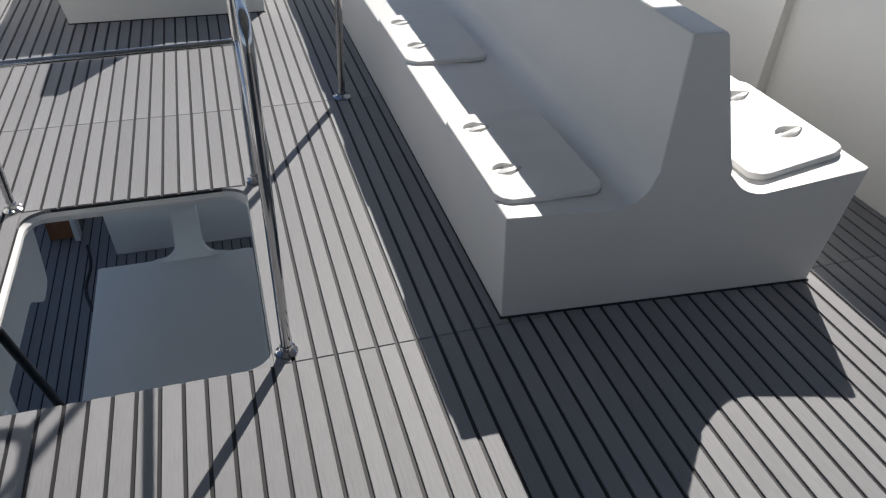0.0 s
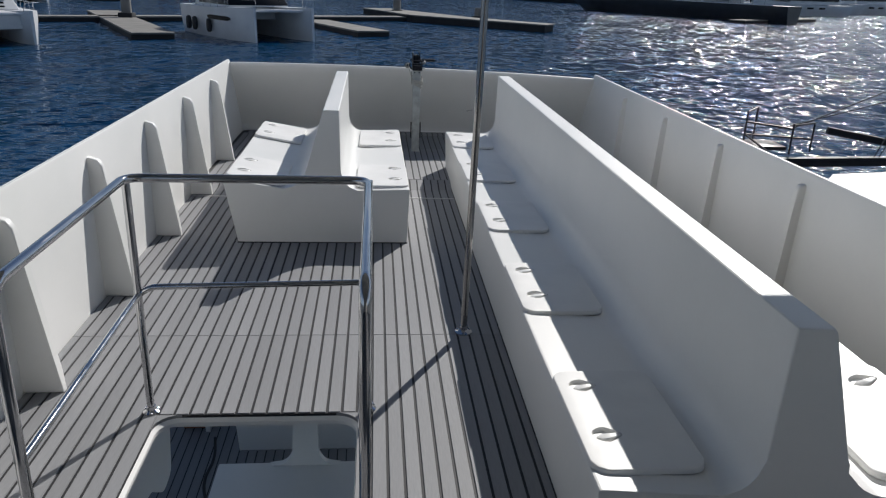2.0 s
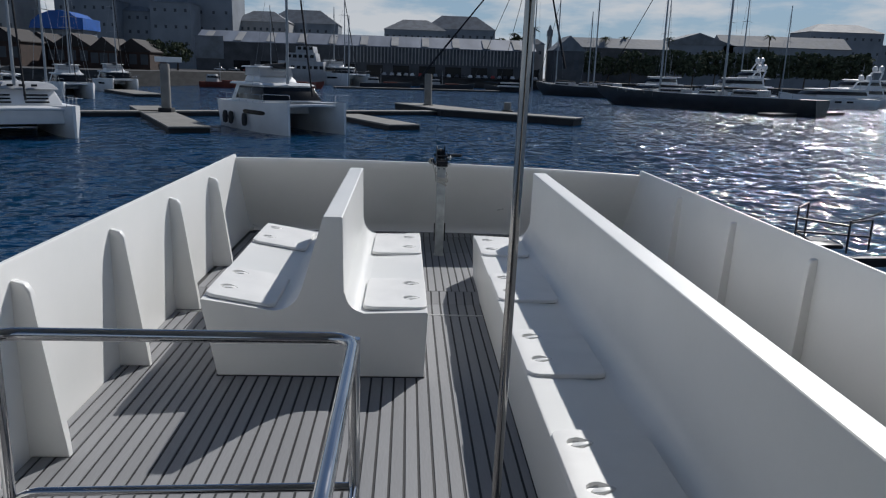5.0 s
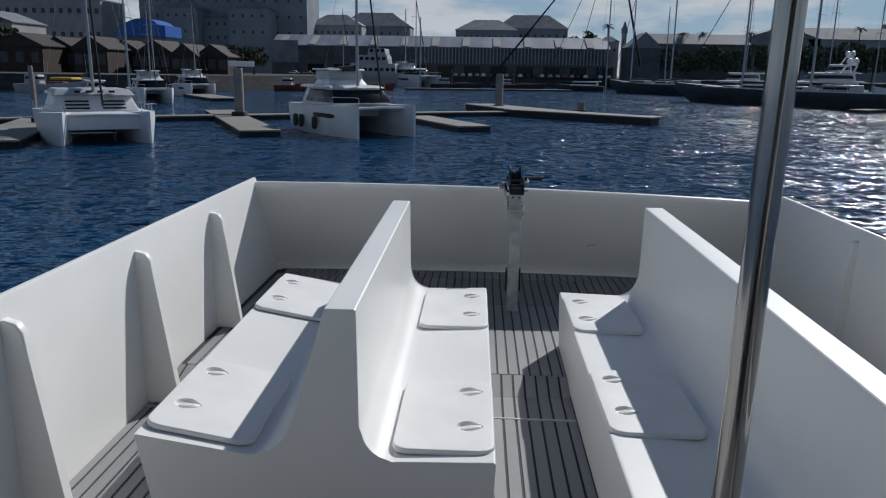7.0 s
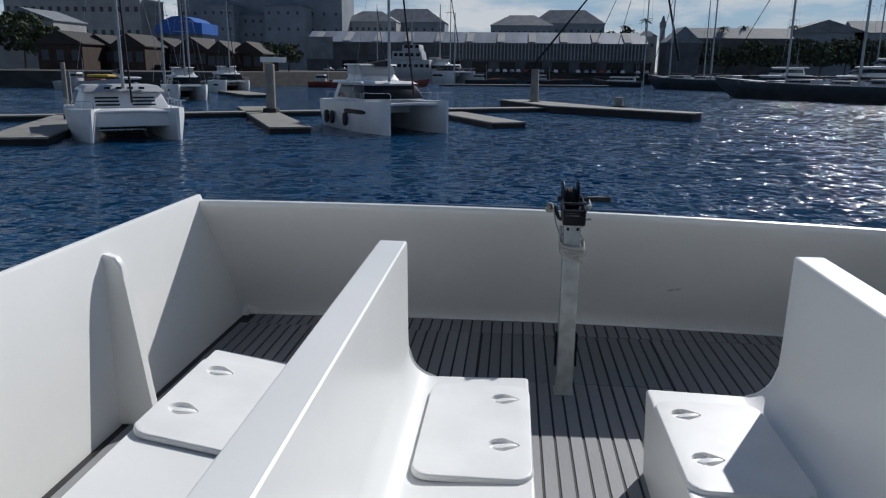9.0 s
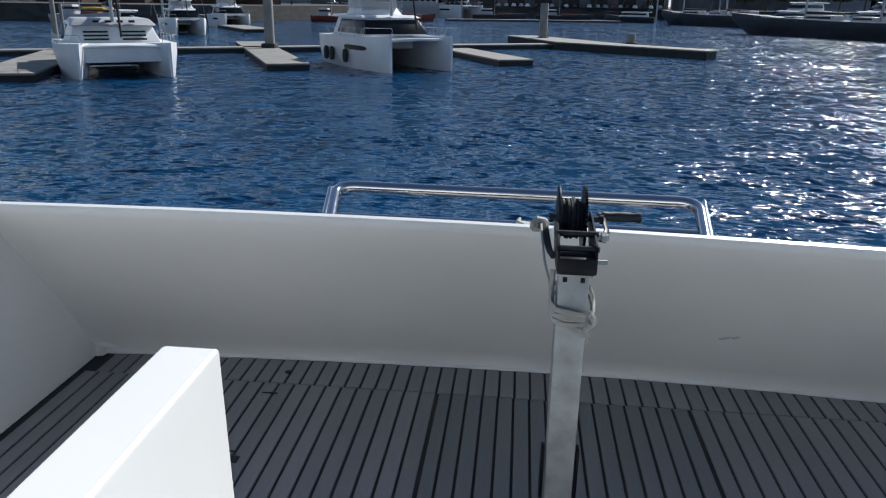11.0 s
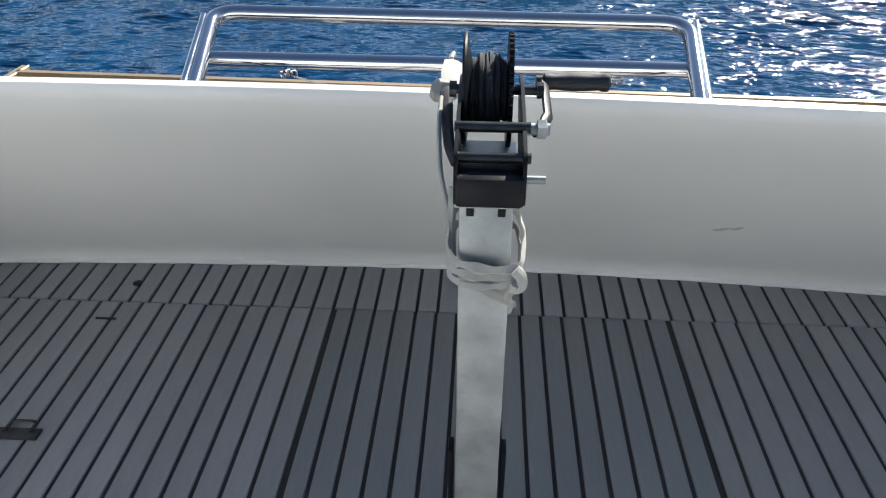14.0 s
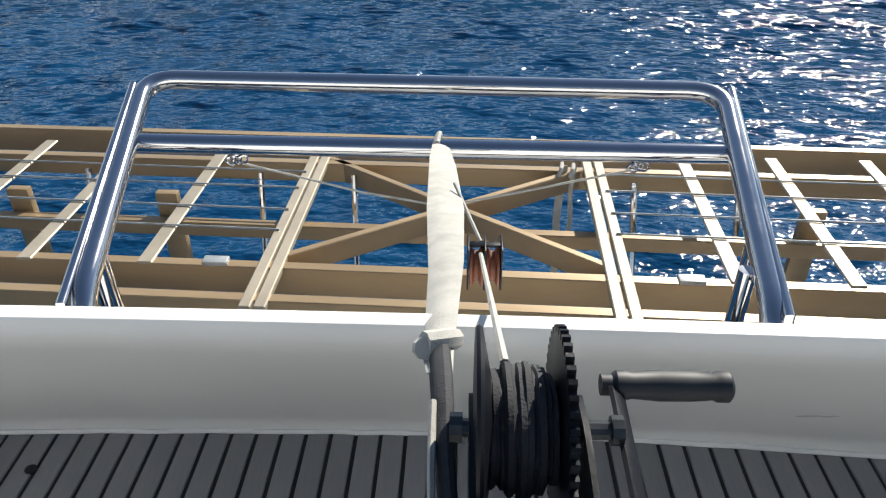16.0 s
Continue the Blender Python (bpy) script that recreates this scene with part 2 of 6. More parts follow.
def water_material():
    m = bpy.data.materials.new("harbour_water")
    m.use_nodes = True
    n, l = m.node_tree.nodes, m.node_tree.links
    b = n["Principled BSDF"]
    b.inputs["Base Color"].default_value = (0.002, 0.040, 0.105, 1)
    b.inputs["Roughness"].default_value = 0.08
    b.inputs["IOR"].default_value = 1.33
    b.inputs["Specular IOR Level"].default_value = 0.43
    co = n.new("ShaderNodeTexCoord")
    height = None
    for scale, gain, stretch, turn in ((0.20, 0.50, (1, 1.8, 1), 15), (0.65, 0.30, (1, 1.8, 1), 28), (1.9, 0.105, (1, 1.6, 1), 8), (6.0, 0.024, (1, 1.4, 1), 45)):
        mp = n.new("ShaderNodeMapping")
        mp.inputs["Scale"].default_value = stretch
        mp.inputs["Rotation"].default_value = (0, 0, radians(turn))
        l.new(co.outputs["Object"], mp.inputs["Vector"])
        ns = n.new("ShaderNodeTexNoise")
        ns.inputs["Scale"].default_value = scale
        ns.inputs["Detail"].default_value = 2
        ns.inputs["Roughness"].default_value = 0.55
        l.new(mp.outputs["Vector"], ns.inputs["Vector"])
        add = n.new("ShaderNodeMath")
        add.operation = "MULTIPLY_ADD"
        add.inputs[1].default_value = gain
        l.new(ns.outputs["Fac"], add.inputs[0])
        if height is None:
            add.inputs[2].default_value = 0
        else:
            l.new(height, add.inputs[2])
        height = add.outputs["Value"]
    bp = n.new("ShaderNodeBump")
    bp.inputs["Strength"].default_value = 1.0
    bp.inputs["Distance"].default_value = 1.0
    l.new(height, bp.inputs["Height"])
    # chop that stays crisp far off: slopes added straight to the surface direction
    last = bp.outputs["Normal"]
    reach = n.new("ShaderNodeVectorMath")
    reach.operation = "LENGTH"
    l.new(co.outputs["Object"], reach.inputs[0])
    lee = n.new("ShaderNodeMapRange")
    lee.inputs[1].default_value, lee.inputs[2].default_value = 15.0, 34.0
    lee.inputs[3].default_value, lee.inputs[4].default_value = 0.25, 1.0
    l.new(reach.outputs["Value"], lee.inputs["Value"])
    for scale, along, across, stretch in ((2.6, 1.85, 0.95, (1, 0.8, 1)), (0.95, 1.85, 1.05, (1, 0.75, 1)), (0.17, 0.8, 0.4, (1, 0.8, 1))):
        mp = n.new("ShaderNodeMapping")
        mp.inputs["Scale"].default_value = stretch
        mp.inputs["Rotation"].default_value = (0, 0, radians(20))
        l.new(co.outputs["Object"], mp.inputs["Vector"])
        ns = n.new("ShaderNodeTexNoise")
        ns.inputs["Scale"].default_value = scale
        ns.inputs["Detail"].default_value = 1.5
        l.new(mp.outputs["Vector"], ns.inputs["Vector"])
        mad = n.new("ShaderNodeVectorMath")
        mad.operation = "MULTIPLY_ADD"
        mad.inputs[1].default_value = (across, along, 0)
        mad.inputs[2].default_value = (-0.5 * across, -0.5 * along, 0)
        l.new(ns.outputs["Color"], mad.inputs[0])
        rot = n.new("ShaderNodeVectorRotate")
        rot.rotation_type = "Z_AXIS"
        rot.inputs["Angle"].default_value = radians(-WIND)
        l.new(mad.outputs["Vector"], rot.inputs["Vector"])
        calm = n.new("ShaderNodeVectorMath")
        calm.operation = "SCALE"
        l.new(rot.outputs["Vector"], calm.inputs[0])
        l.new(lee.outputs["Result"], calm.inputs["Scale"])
        add = n.new("ShaderNodeVectorMath")
        l.new(calm.outputs["Vector"], add.inputs[0])
        l.new(last, add.inputs[1])
        last = add.outputs["Vector"]
    unit = n.new("ShaderNodeVectorMath")
    unit.operation = "NORMALIZE"
    l.new(last, unit.inputs[0])
    l.new(unit.outputs["Vector"], b.inputs["Normal"])
    return m


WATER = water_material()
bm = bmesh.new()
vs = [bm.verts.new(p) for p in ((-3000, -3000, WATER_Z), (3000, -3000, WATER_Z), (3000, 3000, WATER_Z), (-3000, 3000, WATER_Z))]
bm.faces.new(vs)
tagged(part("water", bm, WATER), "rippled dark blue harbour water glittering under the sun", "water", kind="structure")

PORT_X, STAR_X = -1.93, 1.92
HATCH = (-1.325, -0.49, -0.03, 1.03)
FORE_Z = 0.042
AFT_Y, STEP_Y, RAMP_Y, FORE_Y = -4.0, 4.27, 4.53, 4.73


def bow_foot(x):
    return 6.909 - 0.0025 * x - 0.0195 * x * x - 0.0283 * max(0.0, x) ** 1.5


def bow_top(x):
    return 6.339 + 0.010 * x - 0.0035 * x * x


def bow_top_z(x):
    return 0.8327 - 0.0201 * x - 0.0075 * x * x


# deck slab with the stair opening through it
deck = thing("floor_main", 0, 0, 0, "grey planked synthetic teak deck with black caulking lines", "deck", kind="structure")
bm = bmesh.new()
for x0, x1, y0, y1 in ((PORT_X, HATCH[0], AFT_Y, STEP_Y), (HATCH[1], STAR_X, AFT_Y, STEP_Y), (HATCH[0], HATCH[1], AFT_Y, HATCH[2]), (HATCH[0], HATCH[1], HATCH[3], STEP_Y)):
    box(bm, x0, x1, y0, y1, -0.045, -0.005)
part("caulked_base", bm, CAULK, deck, "black caulking between the planks", smooth=False)
fore = thing("floor_foredeck", 0, 0, 0, "raised grey planked foredeck with black caulking lines", "deck", kind="structure")
bm = bmesh.new()
extrude(bm, [(PORT_X, STEP_Y + 0.012, -0.10), (PORT_X, STEP_Y + 0.012, -0.005), (PORT_X, RAMP_Y, -0.005), (PORT_X, FORE_Y, FORE_Z - 0.005), (PORT_X, 7.02, FORE_Z - 0.005), (PORT_X, 7.02, -0.10)], (STAR_X - PORT_X, 0, 0))
part("caulked_base", bm, CAULK, fore, "black caulking between the planks", smooth=False)

bm = bmesh.new()
box(bm, PORT_X, STAR_X, STEP_Y + 0.001, STEP_Y + 0.013, -0.04, 0.003, 0.002)
part("step_lip", bm, HULLGREY, fore, "pale grey lip where the foredeck begins")

# white coaming round the stair opening
coaming = thing("trim_hatch", *HATCH[::2], -0.1, "white moulded rim of the stair opening", "trim", kind="structure")
bm = bmesh.new()
outer = rounded_rect(HATCH[0], HATCH[1], HATCH[2], HATCH[3], 0.10, 8)
inner = rounded_rect(HATCH[0] + 0.013, HATCH[1] - 0.013, HATCH[2] + 0.01, HATCH[3] - 0.013, 0.09, 8)
rings = []
for loop, z in ((outer, -0.046), (outer, -0.016), (inner, -0.030), (inner, -0.046)):
    rings.append([bm.verts.new((x, y, z)) for x, y in loop])
for a, b in zip(rings, rings[1:]):
    for i in range(len(a)):
        bm.faces.new((a[i], a[(i + 1) % len(a)], b[(i + 1) % len(a)], b[i]))
part("coaming", bm, GEL, coaming)
# the four corner infills of the rounded opening
bm = bmesh.new()
for cx, cy, sx, sy in ((HATCH[0], HATCH[2], 1, 1), (HATCH[1], HATCH[2], -1, 1), (HATCH[1], HATCH[3], -1, -1), (HATCH[0], HATCH[3], 1, -1)):
    loop = [(cx, cy, -0.048)] + [(cx + sx * 0.10 * (1 - math.sin(a)), cy + sy * 0.10 * (1 - math.cos(a)), -0.048) for a in [radians(9 * k) for k in range(11)]]
    extrude(bm, loop, (0, 0, 0.046))
part("corner_infill", bm, PLANK, coaming, smooth=False)


def wall_side(name, x, sign, label):
    """A bulwark with a rolled top edge and upright stiffening fins."""
    w = thing(name, x, 0, 0, label, "bulwark", kind="structure")
    bm = bmesh.new()
    y_end = (bow_foot(x) + 0.03, bow_top(x) + 0.03)
    top_z = 0.862 if x < 0 else 0.80
    t = 0.03
    k = -0.022 if x < 0 else -0.008
    prof = [(0, -0.12, 0), (0, 0.0, 0), (0.03 + k, top_z, 1), (0.036 + k, top_z + 0.012, 1), (0.052 + k, top_z + 0.012, 1), (0.06 + k, top_z - 0.005, 1), (0.03 + t, -0.12, 0)]
    a = [bm.verts.new((x + sign * p, AFT_Y, z)) for p, z, k in prof]
    b = [bm.verts.new((x + sign * p, y_end[k], z)) for p, z, k in prof]
    for i in range(len(a)):
        j = (i + 1) % len(a)
        bm.faces.new((a[i], a[j], b[j], b[i]))
    bm.faces.new(a[::-1])
    bm.faces.new(b)
    part("panel", bm, GEL, w)
    for k in range(8):
        y = 5.385 - 1.032 * k if x < 0 else 5.245 - 1.042 * k
        rise = 1.0 if x < 0 else 0.935
        z0 = FORE_Z if y > FORE_Y else 0.0
        bm = bmesh.new()
        loop = [(x + sign * 0.02, y, z0)]
        edge = [(-0.165, 0.0), (-0.155, 0.10), (-0.08, 0.66), (-0.067, 0.745), (-0.045, 0.780), (0.0, 0.790)]
        loop = [(x + sign * 0.02, y, z0)] + [(x + sign * e * (1.0 if x < 0 else 0.36), y, max(z * rise, z0)) for e, z in edge] + [(x + sign * 0.03, y, 0.792 * rise)]
        sides, caps = extrude(bm, loop, (0, -0.045, 0))
        es = {e for c in caps for e in c.edges}
        bmesh.ops.bevel(bm, geom=list(es), offset=0.011, segments=3, affect="EDGES", profile=0.5)
        even_normals(part("fin", bm, GEL, w, angle=50))
    return w


wall_side("wall_port", PORT_X, -1, "white gelcoat bulwark with tapered upright fins")
wall_side("wall_starboard", STAR_X, 1, "white gelcoat bulwark with tapered upright fins")

def bow_face(x, z):
    """The inboard face of the bow bulwark: leaning and slightly dished."""
    f, t, zt = bow_foot(x), bow_top(x), bow_top_z(x)
    k = max(0.0, min(1.0, (z - FORE_Z - 0.03) / (zt - FORE_Z - 0.065)))
    return f - 0.002 + (t + 0.008 - f) * k + 0.056 * k * (1 - k)


AFT = material("off_white_aft_panel", (0.52, 0.50, 0.46), 0.6, vary=0.12, scale=1.2, fine=0.05, bump=0.0003, bump_scale=60)
CANOPY_Z = 2.31
# unseen wall added astern to hold sky light off the aft-facing surfaces
aft = thing("wall_aft", 0, AFT_Y, 0, "plain off-white unseen wall added behind the view to block sky light", "bulkhead", kind="structure")
bm = bmesh.new()
box(bm, PORT_X - 0.06, STAR_X + 0.06, AFT_Y - 0.06, AFT_Y - 0.003, -0.12, CANOPY_Z - 0.003, 0.01)
part("panel", bm, AFT, aft)
roof = thing("ceiling", 0, AFT_Y, CANOPY_Z, "plain off-white canopy over the after part of the deck", "ceiling", kind="structure")
bm = bmesh.new()
box(bm, PORT_X - 0.06, STAR_X + 0.06, AFT_Y - 0.06, 1.80, CANOPY_Z, CANOPY_Z + 0.045, 0.01)
part("panel", bm, AFT, roof)

wall = thing("wall_bow", 0, 6.9, 0, "white gelcoat bow bulwark leaning inboard with a rolled lip", "bulwark", kind="structure")
bm = bmesh.new()
rows = []
for i in range(41):
    x = PORT_X - 0.03 + (STAR_X - PORT_X + 0.06) * i / 40
    f, t, z = bow_foot(x), bow_top(x), bow_top_z(x)
    face = [(x, bow_face(x, FORE_Z + 0.03 + (z - FORE_Z - 0.065) * k / 10), FORE_Z + 0.03 + (z - FORE_Z - 0.065) * k / 10) for k in range(11)]
    rows.append([bm.verts.new(p) for p in ((x, f, -0.06), (x, f, FORE_Z - 0.01), *face, (x, t, z - 0.012), (x, t + 0.004, z), (x, t + 0.022, z + 0.004), (x, t + 0.036, z - 0.006), (x, t + 0.045, z - 0.03), *[(px, py + 0.05, pz) for px, py, pz in face[-2::-1]], (x, f + 0.09, -0.06))])
for a, b in zip(rows, rows[1:]):
    for k in range(len(a)):
        bm.faces.new((a[k], a[(k + 1) % len(a)], b[(k + 1) % len(a)], b[k]))
bm.faces.new(rows[0])
bm.faces.new(rows[-1][::-1])
part("panel", bm, GEL, wall)
# scuffs on the inside of the bow wall
for x, h, w in ((0.62, 0.335, 0.022), (0.655, 0.342, 0.014)):
    bm = bmesh.new()
    ends = [(x + w * math.cos(a) * (1 + 0.3 * math.sin(3 * a)), h + 0.008 * math.sin(a) + 0.35 * w * math.cos(a)) for a in [2 * math.pi * i / 12 for i in range(12)]]
    extrude(bm, [(px, bow_face(px, pz) - 0.0012, pz) for px, pz in ends], (0, 0.004, 0))
    part("scuff", bm, HULLGREY, wall, "grey scuff mark")
# sealant bead along the foot of the bow wall, lumpy
bm = bmesh.new()
pts = [(x, bow_foot(x) - 0.004 + 0.003 * noise.noise((x * 9, 0, 0)), FORE_Z + 0.004 + 0.004 * noise.noise((x * 14, 3, 0))) for x in [PORT_X + 0.02 + 0.03 * i for i in range(128)]]
tube(bm, pts, 0.007, 6)
part("sealant_bead", bm, GEL, wall, "lumpy white sealant bead")
bm = bmesh.new()
tube(bm, [(PORT_X + 0.01, 6.84, FORE_Z), (PORT_X + 0.03, 6.83, FORE_Z + 0.05), (PORT_X + 0.09, 6.86, FORE_Z + 0.03)], 0.03, 8, 0.016)
part("sealant_lump", bm, GEL, wall)

# hull below the deck, with the open lower deck seen through the stair opening
hull = thing("hull", 0, 0, WATER_Z, "white hull of the tour boat with an open lower deck", "boat hull", kind="structure")
bm = bmesh.new()
loop = [(-2.6, AFT_Y, -4.3), (2.6, AFT_Y, -4.3), (2.6, 4.6, -4.3), (0.9, 6.7, -4.3), (-0.9, 6.7, -4.3), (-2.6, 4.6, -4.3)]
extrude(bm, loop, (0, 0, 2.2))
part("lower_hull", bm, GEL, hull, smooth=False)
bmh = bmesh.new()
for x0, x1, y0, y1 in ((-1.96, HATCH[0], AFT_Y, 7.0), (HATCH[1], 1.95, AFT_Y, 7.0), (HATCH[0], HATCH[1], AFT_Y, HATCH[2]), (HATCH[0], HATCH[1], HATCH[3], 7.0)):
    box(bmh, x0, x1, y0, y1, -0.06, -0.047)
part("deck_underside", bmh, GEL, hull, smooth=False)
for x in (-1.9, 1.86):
    for y in (-3.5, -1.0, 1.5, 4.0, 6.2):
        bm = bmesh.new()
        box(bm, x, x + 0.04, y, y + 0.12, -2.1, -0.06)
        part("pillar", bm, GEL, hull)
bm = bmesh.new()
box(bm, -2.6, -2.55, AFT_Y, 4.6, -2.1, -1.62, 0.01)
part('lower_side', bm, GEL, hull)
bm = bmesh.new()
box(bm, 2.55, 2.6, AFT_Y, 4.6, -2.1, -1.62, 0.01)
part('lower_side', bm, GEL, hull)
lower = thing("floor_lower", 0, 0, -2.1, "dark planked lower deck below the stair opening", "deck", kind="structure")
bm = bmesh.new()
box(bm, -2.55, 2.55, AFT_Y, 4.6, -2.1, -2.075)
part("caulked_base", bm, CAULK, lower, smooth=False)


# ---- benches on the upper deck ----
def teardrop(cx, cy, length, width, flip, seg=14):
    """Outline of a finger pull: round at one end, drawn out at the other."""
    pts = []
    for i in range(seg):
        a = 2 * math.pi * i / seg
        u, v = math.cos(a), math.sin(a)
        k = 1.0 if u < 0 else 1.0 - 0.55 * u
        pts.append((cx + flip * length / 2 * u, cy + width / 2 * v * k))
    return pts


def lid(bench, x0, x1, y0, y1, z, edge, slope=0.0):
    """A locker lid with rounded corners, two finger pulls near one edge and painted shade in the gap below."""
    t = 0.019

    def tilt(b):
        for v in b.verts:
            v.co.z += slope * (v.co.x - x0 if edge > 0 else x1 - v.co.x)
        return b
    # thin inset dark slab: the shaded gap under the lid, put in as colour
    bm = bmesh.new()
    lid_gap_shade = rounded_rect(x0 + 0.006, x1 - 0.006, y0 + 0.006, y1 - 0.006, 0.05)
    extrude(bm, [(x, y, z) for x, y in lid_gap_shade], (0, 0, 0.005))
    top = part("lid", bmesh.new(), LID, bench, "white locker lid with two finger pulls")
    bm2 = bmesh.new()
    zt = z + 0.004 + t
    r = 0.055
    outer = rounded_rect(x0 + 0.006, x1 - 0.006, y0 + 0.006, y1 - 0.006, r - 0.006)
    px = (x0 + 0.094) if edge < 0 else (x1 - 0.088)
    holes = []
    for f in (0.31, 0.82):
        holes.append((px, y0 + f * (y1 - y0)))
    loops = [[bm2.verts.new((x, y, zt)) for x, y in outer]]
    for hx, hy in holes:
        loops.append([bm2.verts.new((x, y, zt)) for x, y in teardrop(hx, hy, 0.100, 0.082, 1, 20)])
    es = [bm2.edges.new((lp[i], lp[(i + 1) % len(lp)])) for lp in loops for i in range(len(lp))]
    bmesh.ops.triangle_fill(bm2, use_beauty=True, use_dissolve=False, edges=es)
    prev = loops[0]
    for grow, zz in ((0.004, zt - 0.003), (0.006, zt - 0.009), (0.006, z + 0.004)):
        ring = [bm2.verts.new((x, y, zz)) for x, y in rounded_rect(x0 + 0.006 - grow, x1 - 0.006 + grow, y0 + 0.006 - grow, y1 - 0.006 + grow, r - 0.006 + grow)]
        for i in range(len(ring)):
            j = (i + 1) % len(ring)
            bm2.faces.new((prev[i], prev[j], ring[j], ring[i]))
        prev = ring
    for lp, (hx, hy) in zip(loops[1:], holes):
        prev = lp
        for shrink, zz in ((0.97, zt - 0.003), (0.90, zt - 0.0125), (0.30, zt - 0.0155)):
            ring = [bm2.verts.new((hx + (v.co.x - hx) * shrink, hy + (v.co.y - hy) * shrink, zz)) for v in lp]
            for i in range(len(ring)):
                j = (i + 1) % len(ring)
                bm2.faces.new((prev[i], prev[j], ring[j], ring[i]))
            prev = ring
        bm2.faces.new(prev)
    top.data = mesh_of("lid", tilt(bm2), LID, angle=40)
    even_normals(top)
    part("lid_gap_shade", tilt(bm), SHADOWGAP, top, "dark slab painting the shade in the gap under the lid")
    for hx, hy in holes:
        b3 = bmesh.new()
        rows = []
        for u, v0, v1, dz in ((-0.034, -0.012, 0.000, -0.006), (-0.020, -0.026, 0.006, -0.001), (0.000, -0.029, 0.004, 0.0035), (0.018, -0.022, 0.004, 0.0045), (0.032, -0.013, 0.010, 0.002), (0.044, -0.004, 0.008, -0.001)):
            rows.append([b3.verts.new(p) for p in ((hx + u, hy + v0, zt + dz - 0.003), (hx + u, hy + v0 + 0.004, zt + dz), (hx + u, hy + v1 - 0.004, zt + dz), (hx + u, hy + v1, zt + dz - 0.003), (hx + u, hy + v1 - 0.003, zt - 0.0152), (hx + u, hy + v0 + 0.003, zt - 0.0152))])
        for ra, rb in zip(rows, rows[1:]):
            for q in range(6):
                b3.faces.new((ra[q], ra[(q + 1) % 6], rb[(q + 1) % 6], rb[q]))
        b3.faces.new(rows[0])
        b3.faces.new(rows[-1][::-1])
        part("finger_pull", tilt(b3), LID, top)
    return top


def bench(s, y0, y1, x_in, lids_in, lids_out, label, skew=0.0, splay=0.015, outer=1.0):
    """A moulded back-to-back bench; s: +1 lies to starboard of the aisle, -1 to port."""
    b = thing("bench", x_in + s * 0.6, (y0 + y1) / 2, 0, label, "bench", "moulded deck benches")
    prof = [(0.014, 0.0), (-0.001, 0.375), (0.003, 0.383), (0.012, 0.386), (0.345, 0.374)]
    for i in range(9):                       # inner fillet up to the back
        a = radians(90 * i / 8)
        prof.append((0.352 + 0.111 * math.sin(a), 0.374 + 0.125 * (1 - math.cos(a))))
    prof += [(0.468, 0.904), (0.470, 0.909), (0.475, 0.912), (0.566, 0.912), (0.572, 0.909), (0.574, 0.904)]
    for i in range(9):                       # outer fillet down to the wide seat
        a = radians(90 - 90 * i / 8)
        prof.append((0.838 - 0.150 * math.sin(a) + 0.012 * (i / 8), 0.376 + 0.14 * (1 - math.cos(a))))
    prof += [(1.226, 0.442), (1.236, 0.442), (1.240, 0.434), (1.160, 0.0)]

    prof = [(x if x < 0.7 else 0.7 + (x - 0.7) * outer, z) for x, z in prof]

    def lean(y):
        return s * splay * (y - y0) / (y1 - y0)
    bm = bmesh.new()
    sides, caps = extrude(bm, [(x_in + s * x, y0, z) for x, z in prof], (0, y1 - y0, 0))
    for v in bm.verts:                       # ends cut on the skew, sides splayed a little
        if v.co.y < (y0 + y1) / 2:
            v.co.y -= skew * abs(v.co.x - x_in)
        v.co.x += lean(v.co.y)
    cap_edges = [e for c in caps for e in c.edges if not (abs(e.verts[0].co.z) < 1e-4 and abs(e.verts[1].co.z) < 1e-4)]
    bmesh.ops.bevel(bm, geom=cap_edges, offset=0.007, segments=2, affect="EDGES", profile=0.5)
    even_normals(part("body", bm, GEL, b, "white moulded fibreglass body", angle=28))
    # thin dark strip that paints the toe-kick shade along the foot
    bm = bmesh.new()
    foot = sorted((x_in + s * 0.010, x_in + s * (0.704 + 0.46 * outer)))
    box(bm, foot[0], foot[1], y0 - 0.005, y1 + 0.005, 0.0, 0.006)
    for v in bm.verts:
        if v.co.y < (y0 + y1) / 2:
            v.co.y -= skew * abs(v.co.x - x_in)
        v.co.x += lean(v.co.y)
    part("foot_shade_line", bm, SHADOWGAP, b, "dark line painting the shade along the foot")
    for a, c in lids_in:
        xs = sorted((x_in + s * 0.003 + lean(a), x_in + s * 0.362 + lean(a)))
        lid(b, xs[0], xs[1], a, c, 0.376, -s)
    for a, c in lids_out:
        xs = sorted((x_in + s * 0.848 + lean(a), x_in + s * (0.7 + 0.530 * outer) + lean(a)))
        lid(b, xs[0], xs[1], a - skew * 0.9, c - skew * 0.9, 0.376, s, 0.1735 / outer)
    return b


bench(1, 0.0, 5.2, 0.21, [(0.07 + 1.105 * k, 0.66 + 1.105 * k) for k in range(5)], [(0.07 + 1.105 * k, 0.66 + 1.105 * k) for k in range(5)],
      "long white moulded back-to-back bench with locker lids", skew=0.075, outer=0.92)
bench(-1, 3.155, 5.25, -0.197, [(3.205, 3.80), (4.49, 5.14)], [(3.205, 3.80), (4.53, 5.14)],
      "short white moulded back-to-back bench with locker lids")

